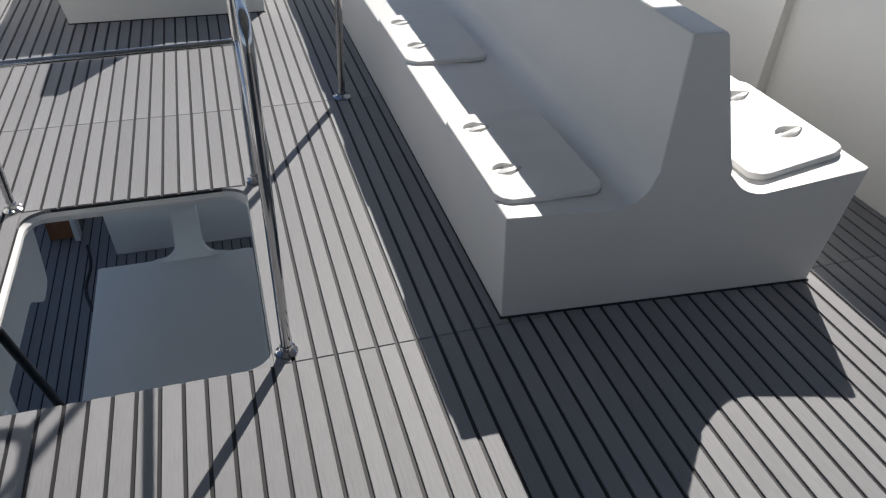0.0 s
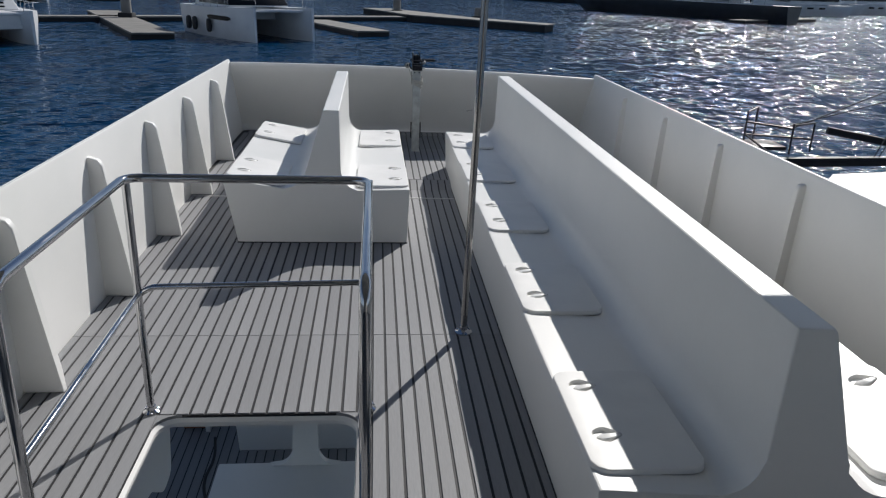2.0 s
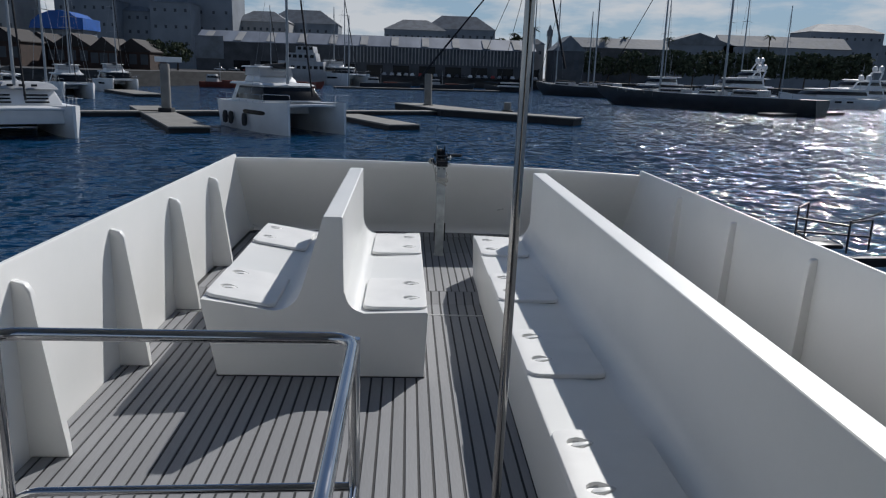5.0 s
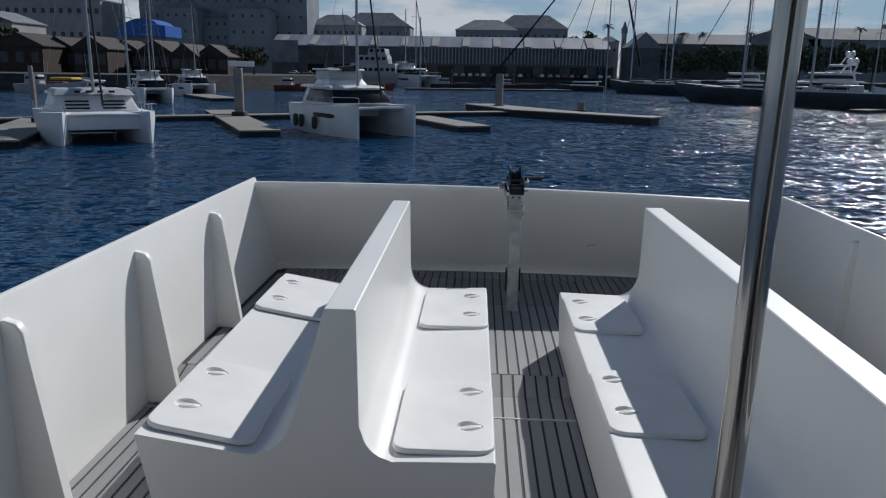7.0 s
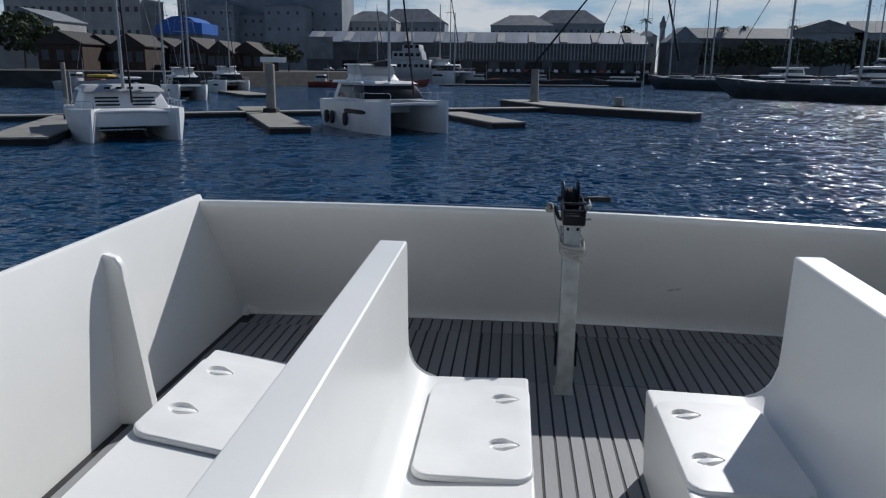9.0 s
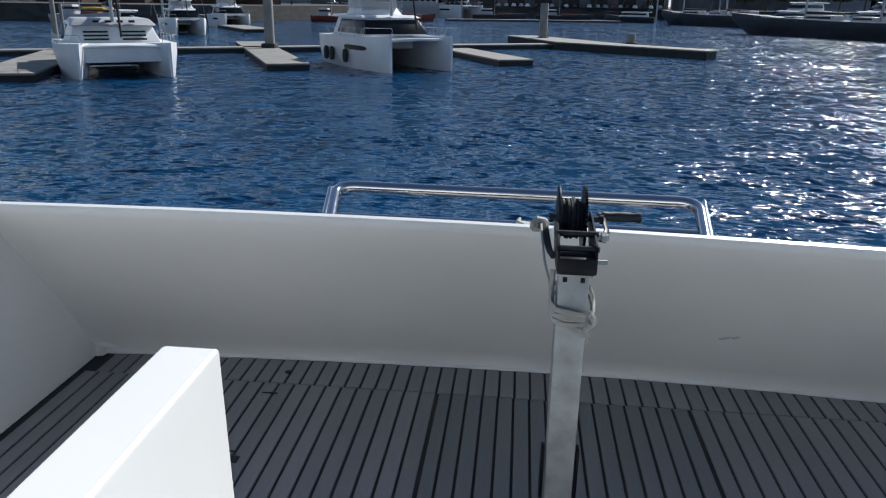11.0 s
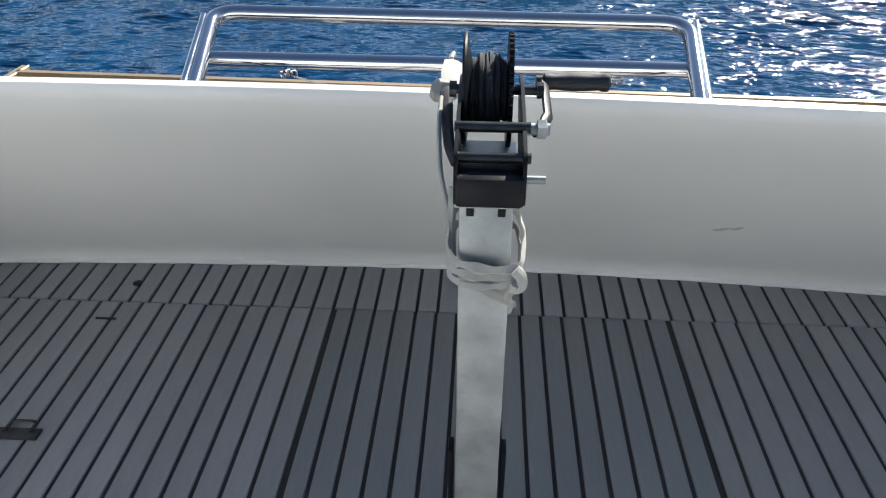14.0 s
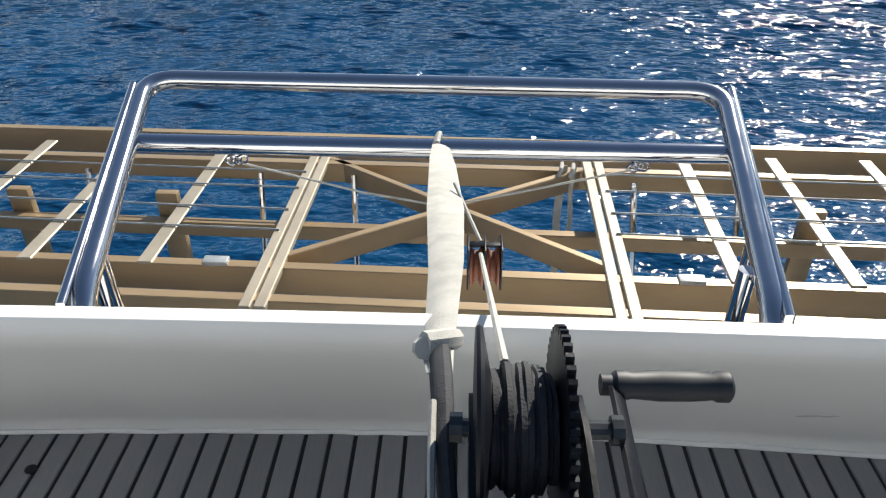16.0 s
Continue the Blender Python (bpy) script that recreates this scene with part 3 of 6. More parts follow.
# ---- stainless rail round the stair opening ----
rail = thing("stair_rail", -0.9, 0.55, 0, "polished stainless steel guard rail round the stair opening", "railing")
RX0, RX1, RY0, RY1, RZ = -1.355, -0.455, 0.02, 1.055, 1.005
bm = bmesh.new()
tube(bm, fillet([(RX0, RY0, 0), (RX0, RY0, RZ), (RX0, RY1, RZ), (RX1, RY1, RZ), (RX1, RY0, RZ), (RX1, RY0, 0)], 0.07), 0.0165, 14)
part("top_rail", bm, STEEL, rail)
bm = bmesh.new()
tube(bm, fillet([(RX0, RY0, 0.505), (RX0, RY1, 0.53), (RX0 + 0.05, RY1, 0.565), (RX1, RY1, 0.585)], 0.05), 0.0125, 12)
part("mid_rail", bm, STEEL, rail)
for x in (RX0, RX1):
    bm = bmesh.new()
    tube(bm, [(x, RY1, 0), (x, RY1, RZ)], 0.0155, 12)
    part("post", bm, STEEL, rail)
bm = bmesh.new()
tube(bm, [(RX1, RY0, 0.56), (RX1, RY1, 0.585)], 0.0125, 12)
part("mid_rail", bm, STEEL, rail)
for x in (RX0, RX1):
    for y in (RY0, RY1):
        bm = bmesh.new()
        lathe(bm, [(0.034, 0), (0.034, 0.005), (0.026, 0.010), (0.019, 0.014), (0.019, 0.03)], Matrix.Translation((x, y, 0)), 20)
        for a in (40, 160, 280):
            lathe(bm, [(0.006, 0.005), (0.006, 0.011), (0.003, 0.013)], Matrix.Translation((x + 0.0275 * math.cos(radians(a)), y + 0.0275 * math.sin(radians(a)), 0)), 8)
        part("flange", bm, STEEL, rail)

pole = thing("canopy_pole", 0.033, 1.777, 0, "polished stainless steel pole from the deck to the canopy", "pole")
bm = bmesh.new()
tube(bm, [(0.033, 1.777, 0), (0.0655, 1.776, CANOPY_Z - 0.002)], 0.0175, 18)
part("tube", bm, POLESTEEL, pole)
bm = bmesh.new()
lathe(bm, [(0.045, 0), (0.045, 0.006), (0.03, 0.012), (0.021, 0.02), (0.021, 0.04)], Matrix.Translation((0.033, 1.777, 0)), 24)
for a in (30, 150, 270):
    lathe(bm, [(0.007, 0.006), (0.007, 0.013), (0.003, 0.015)], Matrix.Translation((0.033 + 0.036 * math.cos(radians(a)), 1.777 + 0.036 * math.sin(radians(a)), 0)), 8)
part("flange", bm, STEEL, pole)

# moulded side of the stairwell
bm = bmesh.new()
loop = fillet([(-1.78, y, z) for y, z in ((0.4, -0.062), (2.55, -0.062), (2.545, -1.04), (2.485, -1.35), (2.296, -1.374), (2.07, -1.19), (0.4, -1.17))], 0.06, 4)
extrude(bm, loop, (0.03, 0, 0))
part("stairwell_panel", bm, GEL, coaming, "white moulded side of the stairwell")

bm = bmesh.new()
tube(bm, fillet([(-1.345, 0.36, -0.035), (-1.33, 0.42, -0.05), (-1.33, 1.265, -2.07)], 0.03, 4), 0.017, 12)
tagged(part("stair_handrail", bm, DARKSTEEL), "dark steel handrail running down the stair opening", "handrail")

# small fittings let into the foredeck
ring = thing("deck_ring", -1.10, 6.15, FORE_Z, "small steel lifting ring folded on the foredeck", "deck ring")
bm = bmesh.new()
box(bm, -1.155, -1.05, 6.13, 6.165, FORE_Z, FORE_Z + 0.006, 0.002)
part("plate", bm, DARKSTEEL, ring)
bm = bmesh.new()
tube(bm, fillet([(-1.135, 6.15, FORE_Z + 0.008), (-1.135, 6.185, FORE_Z + 0.007), (-1.07, 6.185, FORE_Z + 0.007), (-1.07, 6.15, FORE_Z + 0.008)], 0.015, 4), 0.004, 6)
part("bail", bm, DARKSTEEL, ring)
bm = bmesh.new()
box(bm, -1.12, -1.06, 6.589, 6.597, FORE_Z - 0.004, FORE_Z + 0.0025, 0.001)
part("drain_slot", bm, CAULK, fore)
bm = bmesh.new()
lathe(bm, [(0.014, -0.004), (0.014, 0.002), (0.010, 0.003)], Matrix.Translation((-1.07, 6.77, FORE_Z)), 10)
part("deck_plug", bm, CAULK, fore)

# ---- lower-deck furniture seen through the stair opening ----
low = thing("lower_bench", -1.05, 2.2, -2.075, "white moulded bench on the lower deck", "bench")
bm = bmesh.new()
box(bm, -1.58, -0.50, 0.9, 3.04, -2.075, -1.70, 0.02)
part("seat_block", bm, GEL, low)
bm = bmesh.new()
extrude(bm, fillet([(x, 2.99, z) for x, z in ((-1.20, -1.702), (-1.08, -1.685), (-1.03, -1.60), (-1.005, -1.0), (-0.845, -1.0), (-0.84, -1.60), (-0.79, -1.685), (-0.68, -1.702))], 0.05, 4), (0, 0.05, 0))
part("backrest", bm, GEL, low)
low = thing("lower_bench", -1.05, 4.2, -2.075, "white moulded back-to-back bench on the lower deck", "bench")
bm = bmesh.new()
extrude(bm, [(x, 3.72, z) for x, z in ((-1.56, -2.075), (-1.59, -1.66), (-0.32, -1.66), (-0.38, -2.075))], (0, 1.6, 0))
part("base", bm, GEL, low)
bm = bmesh.new()
prof = [(-1.24, -1.662), (-1.16, -1.64), (-1.11, -1.56), (-1.06, -1.08), (-0.88, -1.08), (-0.83, -1.56), (-0.78, -1.64), (-0.70, -1.662)]
extrude(bm, [(x, 3.724, z) for x, z in prof], (0, 1.59, 0))
even_normals(part("backrest", bm, GEL, low, angle=50))
bm = bmesh.new()
tube(bm, fillet([(-1.62, 2.2, -2.07), (-1.60, 2.75, -2.065), (-1.78, 3.3, -2.065), (-1.74, 3.6, -2.065), (-1.8, 3.9, -2.065)], 0.2), 0.012, 8)
tagged(part("hose", bm, RUBBER), "black hose lying on the lower deck", "hose")
bm = bmesh.new()
box(bm, -2.10, -1.88, 4.05, 4.5, -2.07, -1.84, 0.012)
tagged(part("wooden_crate", bm, WOOD), "reddish wooden crate on the lower deck", "crate")

# ---- winch post at the bow ----
post = thing("winch_post", -0.02, 5.9, FORE_Z, "galvanised steel post carrying the anchor winch", "post")
bm = bmesh.new()
box(bm, -0.058, 0.018, 5.865, 5.945, FORE_Z, 0.857, 0.004)
part("column", bm, GALV, post)
bm = bmesh.new()
box(bm, -0.066, 0.026, 5.857, 5.953, FORE_Z, FORE_Z + 0.008, 0.002)
part("base_plate", bm, GALV, post)
bm = bmesh.new()
box(bm, -0.064, 0.026, 5.850, 6.06, 0.857, 0.865, 0.002)
part("top_plate", bm, GALV, post)
# raised black squares paint the darkness of two recessed square slots
for x in (-0.042, 0.002):
    bm = bmesh.new()
    box(bm, x - 0.0055, x + 0.0055, 5.861, 5.867, 0.838, 0.851, 0.0015)
    part("slot_mark", bm, BLACK, post, "black square painting a dark recessed slot")
for x in (-0.072, 0.022):
    bm = bmesh.new()
    box(bm, x, x + 0.01, 5.885, 5.92, 0.18, 0.34, 0.002)
    part("cleat_plate", bm, BLACK, post)

winch = thing("hand_winch", -0.015, 5.98, 0.843, "black hand-cranked winch with geared drum and rope", "winch")
for x in (-0.061, 0.031):
    bm = bmesh.new()
    loop = fillet([(x, 5.866, 0.87), (x, 5.87, 0.853), (x, 6.04, 0.853), (x, 6.125, 0.92), (x, 6.128, 0.950), (x, 6.075, 0.958), (x, 5.97, 0.945), (x, 5.872, 0.925), (x, 5.866, 0.87)], 0.02, 4)
    extrude(bm, loop[:-1], (0.005, 0, 0))
    part("side_plate", bm, BLACK, winch)
bm = bmesh.new()
box(bm, -0.0605, 0.0355, 5.862, 5.95, 0.853, 0.899, 0.008)
part("base_shell", bm, BLACK, winch)
for y, z, r, mat in ((5.90, 0.912, 0.009, DARKSTEEL), (5.945, 0.937, 0.009, DARKSTEEL)):
    bm = bmesh.new()
    tube(bm, [(-0.063, y, z), (0.042, y, z)], r * 0.85, 12)
    part("spacer_bar", bm, mat, winch)
AX = (6.095, 0.935)
bm = bmesh.new()
lathe(bm, [(0.010, -0.068), (0.085, -0.066), (0.087, -0.063), (0.085, -0.060), (0.030, -0.050), (0.03, -0.01), (0.03, 0.01)], Matrix.Translation((0.010, *AX)) @ pose(0, 0, 0, 0, 90), 40)
part("drum_flange", bm, BLACK, winch)
bm = bmesh.new()
loop = []
for i in range(2 * 44):
    r = 0.088 if i % 2 else 0.081
    for d in (-0.35, 0.35):
        a = 2 * math.pi * (i + d) / 88
        loop.append((0.012, AX[0] + r * math.cos(a), AX[1] + r * math.sin(a)))
extrude(bm, loop, (0.007, 0, 0))
part("gear_wheel", bm, BLACK, winch, smooth=False)
bm = bmesh.new()
pts = []
for i in range(11 * 18):
    k = i / 18
    a = 2 * math.pi * k
    x = -0.046 + 0.056 * (k / 11)
    r = 0.041 + 0.010 * math.sin(math.pi * k / 11) + 0.003 * math.sin(k * 2.4) + 0.002 * math.sin(i * 1.7)
    pts.append((x, AX[0] + r * math.cos(a), AX[1] + r * math.sin(a)))
tube(bm, pts, 0.0045, 6)
lathe(bm, [(0.036, -0.056), (0.046, -0.03), (0.036, 0.003)], Matrix.Translation((0.008, *AX)) @ pose(0, 0, 0, 0, 90), 24)
part("rope_coil", bm, ROPE, winch, "dark rope wound on the drum")
bm = bmesh.new()
lathe(bm, [(0.008, -0.085), (0.013, -0.085), (0.013, -0.074), (0.008, -0.074), (0.008, 0.05), (0.013, 0.05), (0.013, 0.06), (0.006, 0.06)], Matrix.Translation((0.008, *AX)) @ pose(0, 0, 0, 0, 90), 10)
part("axle_bolt", bm, DARKSTEEL, winch)
bm = bmesh.new()
tube(bm, [(0.034, 5.905, 0.878), (0.064, 5.905, 0.878)], 0.006, 10)
part("pawl_pin", bm, GALV, winch)
bm = bmesh.new()
tube(bm, [(0.034, 5.985, 0.918), (0.072, 5.985, 0.918)], 0.009, 12)
lathe(bm, [(0.015, 0.0), (0.015, 0.012), (0.011, 0.014)], Matrix.Translation((0.054, 5.985, 0.918)) @ pose(0, 0, 0, 0, 90), 6)
part("crank_nut", bm, GALV, winch)
bm = bmesh.new()
tube(bm, [(0.046, 5.985, 0.912), (0.062, 6.00, 0.916), (0.072, 6.03, 0.921), (0.073, 6.165, 0.928)], 0.009, 8, None, 0.42)
part("crank_arm", bm, BLACK, winch)
bm = bmesh.new()
lathe(bm, [(0.007, -0.014), (0.010, -0.014), (0.010, -0.004), (0.0135, 0.0), (0.0135, 0.010), (0.0125, 0.014), (0.0145, 0.040), (0.0140, 0.070), (0.0125, 0.088), (0.0145, 0.092), (0.0145, 0.102), (0.011, 0.105)], Matrix.Translation((0.074, 6.160, 0.926)) @ pose(0, 0, 0, 0, 90), 20)
part("crank_grip", bm, RUBBER, winch, "black rubber crank grip")

winch.location += Vector((-0.004, -0.028, 0.012))

# white webbing wrapped round the post, and the strap that runs out to the bow rail
wrap = thing("webbing_wrap", -0.02, 5.9, 0.74, "white webbing wrapped and knotted round the winch post", "strap")


def ribbon(pts, half, thick=0.003, slant=0.0):
    """Flat webbing laid round the post on edge; pts: side-on-post factors and height."""
    bm = bmesh.new()
    line = fillet([(-0.02 + 0.047 * u, 5.905 + 0.049 * v, z) for u, v, z in pts], 0.022, 5)
    rows = []
    for i, p in enumerate(line):
        p = Vector(p)
        out = Vector((p.x + 0.02, p.y - 5.905, 0)).normalized()
        lean = out * (0.25 * math.sin(i * 1.3 + slant))
        h = half * (1 + 0.16 * math.sin(i * 0.9 + slant))
        up = (Vector((0, 0, 1)) + lean).normalized() * h
        rows.append([bm.verts.new(q) for q in (p - up, p - up * 0.3 + out * thick * 1.5, p + up * 0.3 + out * thick * 0.9, p + up, p + up * 0.3 - out * thick, p - up * 0.3 - out * thick)])
    for ra, rb in zip(rows, rows[1:]):
        for q in range(6):
            bm.faces.new((ra[q], ra[(q + 1) % 6], rb[(q + 1) % 6], rb[q]))
    bm.faces.new(rows[0])
    bm.faces.new(rows[-1][::-1])
    return bm


part("wrap", ribbon([(-1.12, -0.2, 0.800), (-1.10, -1.08, 0.784), (0, -1.14, 0.770), (1.12, -1.10, 0.772), (1.25, 0.2, 0.795), (1.0, 1.1, 0.815), (-1.0, 1.1, 0.815), (-1.12, 0.0, 0.802)], 0.0085), WEB, wrap)
part("wrap", ribbon([(-1.1, 0.3, 0.775), (-1.12, -1.06, 0.766), (0, -1.12, 0.756), (1.1, -1.12, 0.758), (1.16, 0.2, 0.775), (1.0, 1.08, 0.79), (-1.0, 1.08, 0.785), (-1.1, 0.4, 0.776)], 0.0075, slant=1.2), WEB, wrap)
part("wrap", ribbon([(-1.08, 0.2, 0.758), (-1.08, -1.05, 0.750), (-0.2, -1.10, 0.737), (0.7, -1.18, 0.718), (1.0, -1.16, 0.712)], 0.0075, slant=2.1), WEB, wrap)
part("wrap", ribbon([(-0.7, -1.12, 0.742), (0.1, -1.15, 0.741), (0.8, -1.2, 0.748), (1.2, -1.12, 0.764)], 0.006, slant=0.6), WEB, wrap)
bm = bmesh.new()
tube(bm, fillet([(0.024, 5.846, 0.775), (0.036, 5.842, 0.765), (0.034, 5.84, 0.748), (0.022, 5.842, 0.742), (0.026, 5.838, 0.756)], 0.010, 4), 0.009, 8, 0.007)
part("knot", bm, WEB, wrap)
bm = bmesh.new()
tube(bm, fillet([(0.024, 5.845, 0.745), (0.014, 5.843, 0.728), (0.022, 5.842, 0.714), (0.019, 5.842, 0.702)], 0.012, 4), 0.009, 8, 0.005, 0.5)
part("tail", bm, WEB, wrap)

strap = thing("canvas_strap", -0.1, 6.8, 0.6, "white canvas strap stretched from the winch to the bow rail", "strap")
bm = bmesh.new()
path = [(-0.094, 6.20, 0.885), (-0.097, 6.25, 0.868), (-0.096, 6.55, 0.785), (-0.106, 6.9, 0.685), (-0.126, 7.4, 0.54), (-0.14, 7.69, 0.45)]
wid = [0.014, 0.018, 0.028, 0.037, 0.037, 0.027]
rows = []
for i, (p, w) in enumerate(zip(path, wid)):
    p = Vector(p)
    tw = 0.35 * math.sin(i * 1.1)
    d = Vector((math.cos(tw), 0, math.sin(tw))) * w
    u = Vector((0, 0.3, 1)).normalized() * 0.004
    rows.append([bm.verts.new(q) for q in (p - d, p - d * 0.4 + u * 1.6, p + d * 0.4 + u * 1.2, p + d, p + d * 0.4 - u, p - d * 0.4 - u)])
for a, b in zip(rows, rows[1:]):
    for k in range(6):
        bm.faces.new((a[k], a[(k + 1) % 6], b[(k + 1) % 6], b[k]))
bm.faces.new(rows[0])
bm.faces.new(rows[-1][::-1])
bmesh.ops.subdivide_edges(bm, edges=[e for e in bm.edges if abs(e.verts[0].co.y - e.verts[1].co.y) > 0.05], cuts=3)
part("band", bm, WEB, strap)
bm = bmesh.new()
tube(bm, fillet([(-0.155, 7.69, 0.456), (-0.15, 7.79, 0.452), (-0.148, 7.785, 0.375), (-0.142, 7.69, 0.375), (-0.135, 7.685, 0.452)], 0.03, 4), 0.014, 8, None, 0.6)
part("end_loop", bm, WEB, strap)
bm = bmesh.new()
tube(bm, fillet([(-0.112, 6.25, 0.885), (-0.078, 6.27, 0.875), (-0.085, 6.30, 0.848), (-0.118, 6.28, 0.852), (-0.110, 6.24, 0.885)], 0.02, 4), 0.013, 8)
part("knot", bm, WEB, strap)
bm = bmesh.new()
tube(bm, fillet([(-0.096, 6.25, 0.872), (-0.090, 6.16, 0.900), (-0.086, 6.08, 0.893), (-0.078, 6.01, 0.872), (-0.068, 5.97, 0.868)], 0.03, 5), 0.014, 10, 0.008, 0.75)
part("dark_sleeve", bm, ROPE, strap, "dark grey sleeve on the strap")
bm = bmesh.new()
tube(bm, fillet([(-0.098, 6.14, 0.905), (-0.097, 6.05, 0.895), (-0.090, 5.97, 0.850), (-0.076, 5.93, 0.815), (-0.068, 5.88, 0.765)], 0.03, 5), 0.0038, 6)
part("braided_line", bm, WEB, strap, "white braided line")
bm = bmesh.new()
tube(bm, fillet([(-0.068, 5.935, 0.845), (-0.071, 5.92, 0.80), (-0.068, 5.875, 0.755)], 0.02, 4), 0.007, 6)
part("lashing", bm, WEB, strap)

wrap.location.z -= 0.014

# ---- bow rail and forward platform ----
brail = thing("bow_rail", -0.2, 7.4, -0.1, "polished stainless steel pulpit rail over the bow", "railing")
bm = bmesh.new()
tube(bm, fillet([(-1.03, 7.02, -0.2), (-1.02, 7.06, 0.29), (-1.168, 8.06, 0.519), (0.785, 7.99, 0.519), (0.685, 7.03, 0.29), (0.675, 7.0, -0.2)], 0.12, 8), 0.0325, 18)
part("top_hoop", bm, STEEL, brail)
bm = bmesh.new()
tube(bm, [(-1.125, 7.745, 0.424), (0.75, 7.71, 0.424)], 0.0315, 16)
part("mid_bar", bm, STEEL, brail)
for xa, xb, xc in ((-1.183, -1.053, -1.063), (0.808, 0.714, 0.720)):
    bm = bmesh.new()
    tube(bm, [(xa, 7.985, 0.524), (xb, 7.05, 0.312), (xc, 7.03, -0.2)], 0.014, 12)
    part("side_leg", bm, STEEL, brail)
for x, y in ((-1.035, 7.22), (-1.085, 7.32), (0.665, 7.22), (0.71, 7.32)):
    bm = bmesh.new()
    tube(bm, [(x, y, 0.33), (x * 0.985, y - 0.01, -0.2)], 0.024, 14)
    part("upright", bm, STEEL, brail)

plat = thing("bow_platform", 0, 8.5, -0.3, "tan anodised framework platform beyond the bow", "platform")


def bar(name, a, b, w, h, mat, parent):
    """A rectangular bar from a to b: w wide, h deep, its top along the line."""
    a, b = Vector(a), Vector(b)
    d = (b - a)
    m = Matrix.Translation(a) @ d.to_track_quat("Y", "Z").to_matrix().to_4x4()
    bm = bmesh.new()
    box(bm, -w / 2, w / 2, 0, d.length, -h, 0, 0.004, 1, m)
    return part(name, bm, mat, parent)


for y, z, w, h in ((9.18, -0.19, 0.05, 0.13), (8.89, -0.20, 0.05, 0.10), (7.985, -0.20, 0.05, 0.125), (7.775, -0.200, 0.05, 0.09), (8.46, -0.30, 0.05, 0.07)):
    bar("cross_beam", (-2.95, y + 0.0, z), (2.95, y - 0.06, z), w, h, BEAM, plat)
for x in (-2.66, -2.215, -1.775, -1.29, 0.985, 1.42, 1.87, 2.33, 2.78):
    bar("plate", (x, 9.02, -0.192), (x, 7.94, -0.192), 0.062, 0.012, BEAMTOP, plat)
for x in (-0.82, -0.765, 0.515, 0.57):
    bar("plate", (x, 9.02, -0.190), (x, 7.68, -0.190), 0.044, 0.03, BEAMTOP, plat)
bar("diagonal", (-0.76, 8.93, -0.20), (0.52, 8.03, -0.20), 0.035, 0.10, BEAM, plat)
bar("diagonal", (0.52, 8.88, -0.197), (-0.76, 8.03, -0.197), 0.035, 0.10, BEAM, plat)
for x in (-2.95, 2.95):
    bar("end_beam", (x, 9.29, -0.19), (x, 7.5, -0.19), 0.05, 0.13, BEAM, plat)
for x in (-2.12, -1.42, 1.46, 2.40):
    bm = bmesh.new()
    box(bm, x - 0.05, x + 0.05, 8.5, 8.54, -0.9, -0.2, 0.003)
    part("hanger", bm, BEAM, plat)
for x in (-1.9, -1.05, -0.6, 0.72, 1.2, 2.05):
    bm = bmesh.new()
    tube(bm, [(x, 8.75, -0.21), (x + 0.03, 8.45, -0.95)], 0.015, 10)
    part("stay_tube", bm, STEEL, plat)
for y in (8.78, 8.62, 8.42, 8.25):
    for x0, x1 in ((-2.9, -0.82), (0.57, 2.9)):
        bm = bmesh.new()
        tube(bm, [(x0, y, -0.186), (x1, y - 0.05, -0.186)], 0.0045, 6)
        part("wire", bm, GALV, plat)
for x, y in ((-1.0, 7.94), (0.80, 7.92)):
    bm = bmesh.new()
    box(bm, x - 0.05, x + 0.05, y - 0.025, y + 0.025, -0.186, -0.165, 0.006)
    part("latch", bm, GALV, plat)
plat.rotation_euler.z = -0.033
# shackles and stay wire slung under the mid bar
for x, y in ((-0.79, 7.725), (0.47, 7.71)):
    sh = thing("shackle", x, y, 0.36, "steel shackle hanging under the bow rail bar", "shackle", "bow rail shackles")
    for k in range(3):
        bm = bmesh.new()
        c = Vector((x + 0.018 * (k - 1), y + 0.004 * k, 0.374 + 0.004 * (k % 2)))
        tube(bm, [c + Vector((0.016 * math.cos(a), 0.008 * math.sin(2 * a), 0.014 * math.sin(a))) for a in [2 * math.pi * j / 12 for j in range(13)]], 0.004, 6)
        part("link", bm, STEEL, sh)
wire = thing("stay_wires", -0.15, 7.8, 0.3, "thin steel wires with white sleeves slung from the rail", "wire")
for pts in (((-0.77, 7.725, 0.366), (-0.4, 7.74, 0.26), (-0.15, 7.72, 0.225)), ((0.45, 7.71, 0.366), (0.1, 7.72, 0.275), (-0.12, 7.72, 0.225))):
    bm = bmesh.new()
    tube(bm, pts, 0.004, 6)
    part("wire", bm, WEB, wire)
